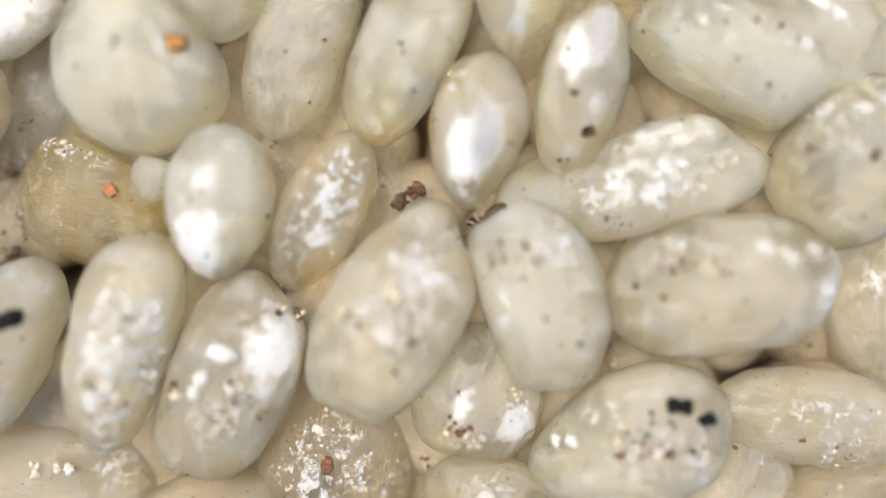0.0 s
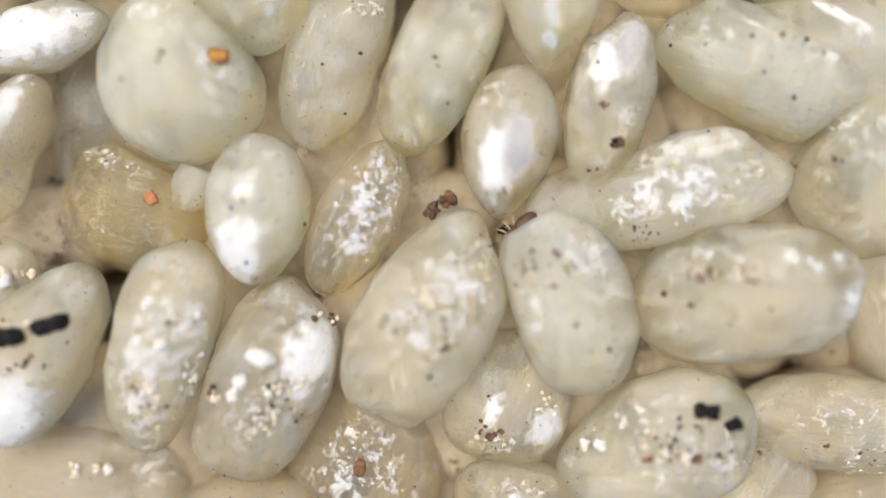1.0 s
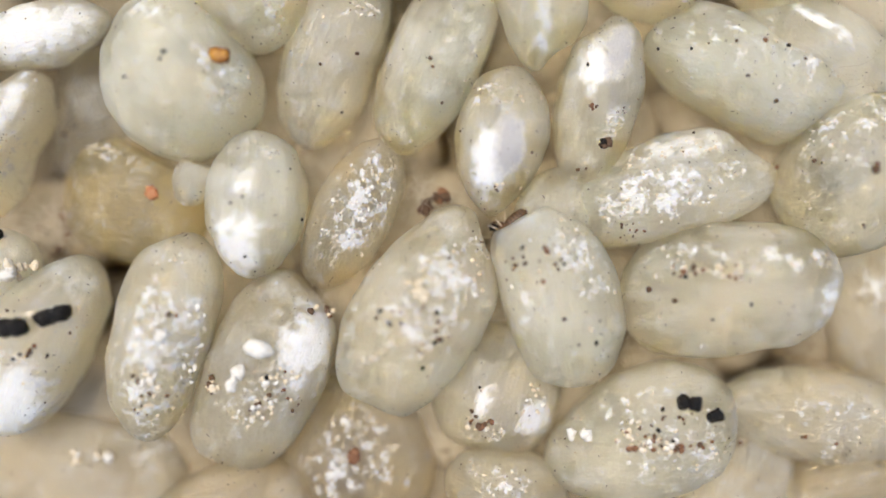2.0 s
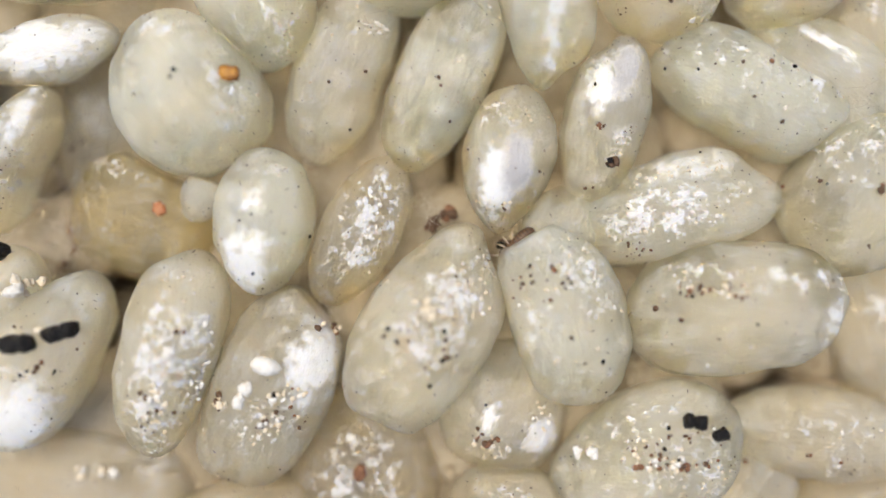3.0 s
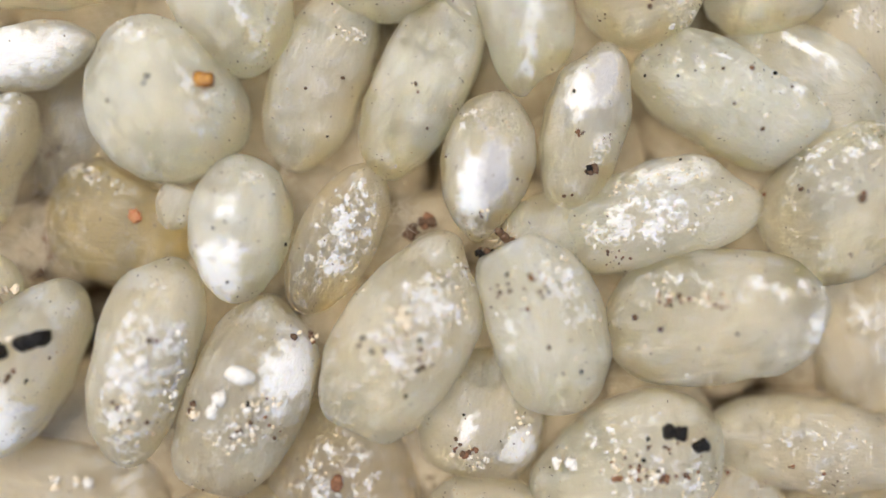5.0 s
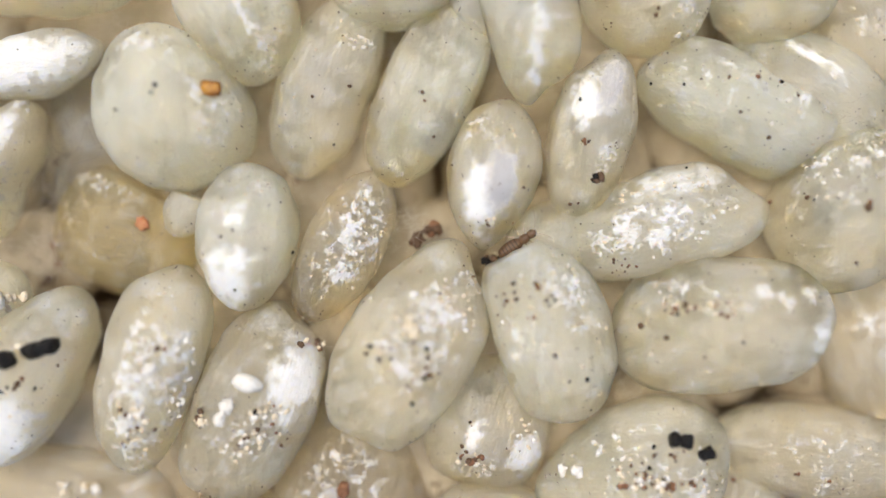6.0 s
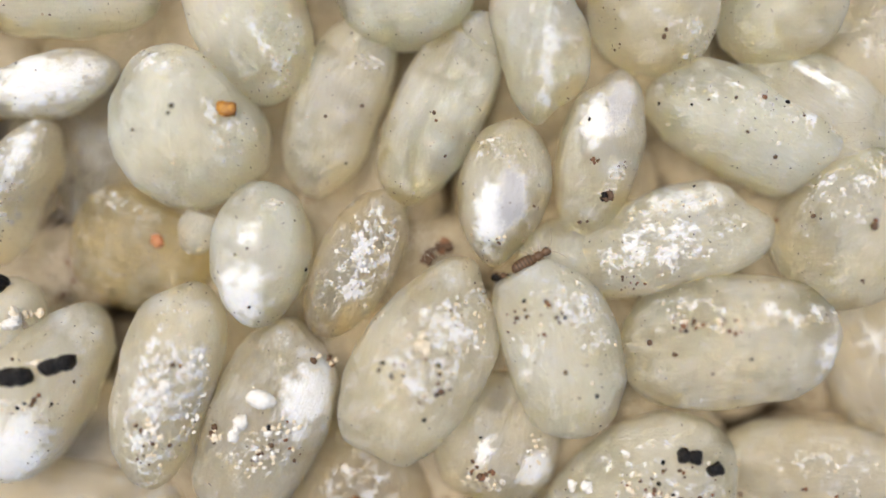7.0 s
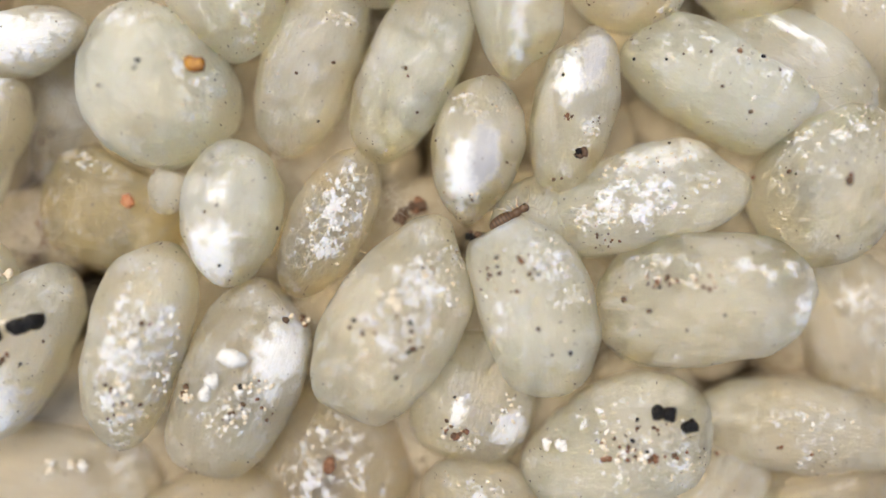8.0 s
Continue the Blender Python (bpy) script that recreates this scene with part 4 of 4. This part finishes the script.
speck(2.1, 1.19, 0.17, 0.08, BROWN, 96)
speck(0.48, 1.74, -0.14, 0.07, BROWN, 97)
speck(6.00, 1.70, -0.39, 0.07, BLACK, 98)
speck(-8.96, -3.34, 0.31, 0.09, BLACK, 99)
speck(-8.51, -2.85, 0.18, 0.08, BROWN, 100)
speck(-9.86, -2.31, 0.31, 0.09, BROWN, 101)
speck(3.07, -3.17, 0.54, 0.07, BROWN, 102)


# ---- silk threads of the grain pests ----
def silk(points, thick, label):
    curve = bpy.data.curves.new("silk_thread", "CURVE")
    curve.dimensions, curve.bevel_depth, curve.bevel_resolution = "3D", thick * MM, 1
    line = curve.splines.new("NURBS")
    line.points.add(len(points) - 1)
    for p, (x, y, z) in zip(line.points, points):
        p.co = (x * MM, y * MM, z * MM, 1)
    line.use_endpoint_u, line.order_u = True, 3
    curve.materials.append(SILK)
    return tagged(new("silk_thread", curve), label, "silk thread", "silk threads")


def web(x, y, z, wide, high, count, seed, thick=0.0022):
    """Fine crossing threads strung over a gap between grains."""
    rng = random.Random(seed)
    for k in range(count):
        a = rng.uniform(0, 3.14)
        c, s = math.cos(a), math.sin(a)
        ox, oy = rng.uniform(-0.35, 0.35) * wide, rng.uniform(-0.35, 0.35) * high
        reach = rng.uniform(0.25, 0.5)
        pts = []
        for q in (-1, -0.6, -0.2, 0.3, 0.65, 1):
            pts.append((x + ox + c * q * reach * wide + rng.uniform(-0.3, 0.3), y + oy + s * q * reach * high + rng.uniform(-0.3, 0.3), z + rng.uniform(-0.3, 0.15) - 0.25 * (1 - q * q)))
        silk(pts, thick * rng.uniform(0.6, 1.4), "fine pale silk thread over a gap between grains")


web(-9.19, 0.29, -0.6, 2.0, 2.4, 60, 31)
web(-8.49, 2.56, -0.3, 1.2, 1.4, 16, 32)
web(-9.38, -0.53, -0.7, 1.8, 1.0, 26, 33)
web(-0.52, 0.28, -0.2, 0.8, 1.0, 14, 34)
web(-0.52, 0.75, -0.2, 0.5, 0.8, 9, 35)
web(-3.20, 1.49, -0.3, 0.6, 0.6, 9, 36)
web(-7.53, 5.11, -0.1, 1.0, 0.7, 10, 37)
web(9.55, 2.97, 0.0, 1.0, 0.6, 10, 38)
web(-1.25, 4.94, -0.2, 0.8, 1.2, 8, 39)
web(-2.97, -2.10, -0.1, 0.7, 0.5, 6, 40)
web(2.40, 2.33, -0.1, 0.4, 0.6, 5, 41)
web(4.61, -3.45, -0.2, 0.6, 0.4, 5, 42)
web(-5.98, 1.48, -0.2, 0.6, 0.5, 5, 43)
web(-7.02, -0.39, -0.3, 1.6, 1.2, 12, 44)


# ---- the booklouse ----
LOUSE = 0.86


def tube(path, radii, around=8):
    """A tube along a path given in millimetres for a louse 1.25 mm long."""
    path, radii = [Vector(p) * LOUSE for p in path], [r * LOUSE for r in radii]
    bm = bmesh.new()
    rows = []
    for i, (p, r) in enumerate(zip(path, radii)):
        p = Vector(p)
        way = (Vector(path[min(i + 1, len(path) - 1)]) - Vector(path[max(i - 1, 0)])).normalized()
        side = way.cross(Vector((0, 0.3, 1))).normalized()
        up = side.cross(way)
        rows.append([bm.verts.new((p + (side * math.cos(6.283 * j / around) + up * math.sin(6.283 * j / around)) * r) * MM) for j in range(around)])
    for i in range(len(rows) - 1):
        for j in range(around):
            bm.faces.new((rows[i][j], rows[i][(j + 1) % around], rows[i + 1][(j + 1) % around], rows[i + 1][j]))
    bm.faces.new(rows[0][::-1])
    bm.faces.new(rows[-1])
    return bm


def body_piece(x0, x1, wide, thick, blunt=0.5):
    """A rounded body section along x."""
    n = 16
    path = [(x0 + (x1 - x0) * i / n, 0, 0) for i in range(n + 1)]
    bm = tube(path, [max(0.004, wide / 2 * (1 - abs(2 * i / n - 1) ** 2.4) ** blunt) for i in range(n + 1)], 18)
    for v in bm.verts:
        v.co.z *= thick / wide
    return bm


def booklouse():
    root = tagged(new("booklouse"), "small brown booklouse turning round between grains", "insect")
    abdomen = finish("abdomen", body_piece(-0.72, 0.08, 0.4, 0.34), CHITIN, root)
    for k in range(6):
        x = -0.6 + 0.1 * k
        r = 0.2 * (1 - abs(2 * (x + 0.72) / 0.8 - 1) ** 2.4) ** 0.5
        ring = tube([(x - 0.022, 0, 0), (x, 0, 0), (x + 0.022, 0, 0)], [r * 0.985, r * 1.02, r * 0.985], 18)
        for v in ring.verts:
            v.co.z *= 0.85
        finish("band", ring, BAND, abdomen, "dark brown abdomen band")
    finish("thorax", body_piece(-0.02, 0.3, 0.26, 0.25), CHITIN, root)
    head = finish("head", body_piece(0.24, 0.52, 0.24, 0.22, 0.42), CHITIN, root)
    for side in (-1, 1):
        eye = finish("eye", blob_bm((0.06, 0.05, 0.06), 0.05, 1, 2), BLACK, head, "small black eye")
        eye.location = Vector((0.42, side * 0.095, 0.05)) * LOUSE * MM
        finish("antenna", tube([(0.48, side * 0.05, 0.03), (0.6, side * 0.14, 0.1), (0.72, side * 0.3, 0.12), (0.8, side * 0.5, 0.06)], [0.012, 0.01, 0.008, 0.005], 6), PALE_CHITIN, head, "thin pale antenna")
        for k, (x, back) in enumerate(((0.22, 0.12), (0.1, -0.02), (-0.02, -0.2))):
            finish("leg", tube([(x, side * 0.08, -0.05), (x + back * 0.4, side * 0.22, 0.0), (x + back, side * 0.34, -0.12), (x + back * 1.3, side * 0.4, -0.17)], [0.024, 0.022, 0.014, 0.009], 6), PALE_CHITIN, root, "pale thin leg")
    return root


louse = booklouse()


# ---- what moves ----
def motions():
    """The booklouse rests, turns round in the gap, then creeps a little further."""
    rows = [
        (0, 1.582, -0.504, -0.491, 0, 220),
        (2.2, 1.582, -0.504, -0.491, 0, 220),
        (4.1, 1.589, -0.502, -0.423, 0, 219),
        (4.4, 1.728, -0.431, -0.865, -8, 207),
        (4.7, 1.859, -0.286, -0.530, -22, 172),
        (5.25, 1.982, -0.148, -0.411, -30, 105),
        (5.8, 2.060, -0.067, -0.378, -18, 45),
        (6.2, 2.086, -0.040, -0.370, -4, 32),
        (6.6, 2.124, -0.040, -0.354, 0, 30),
        (7.2, 2.190, -0.013, -0.340, 0, 30),
        (8.0, 2.269, 0.001, -0.323, 0, 31),
    ]
    walk(louse, [(t, pose(x * MM, y * MM, z * MM, 0, tip, turn)) for t, x, y, z, tip, turn in rows])


motions()
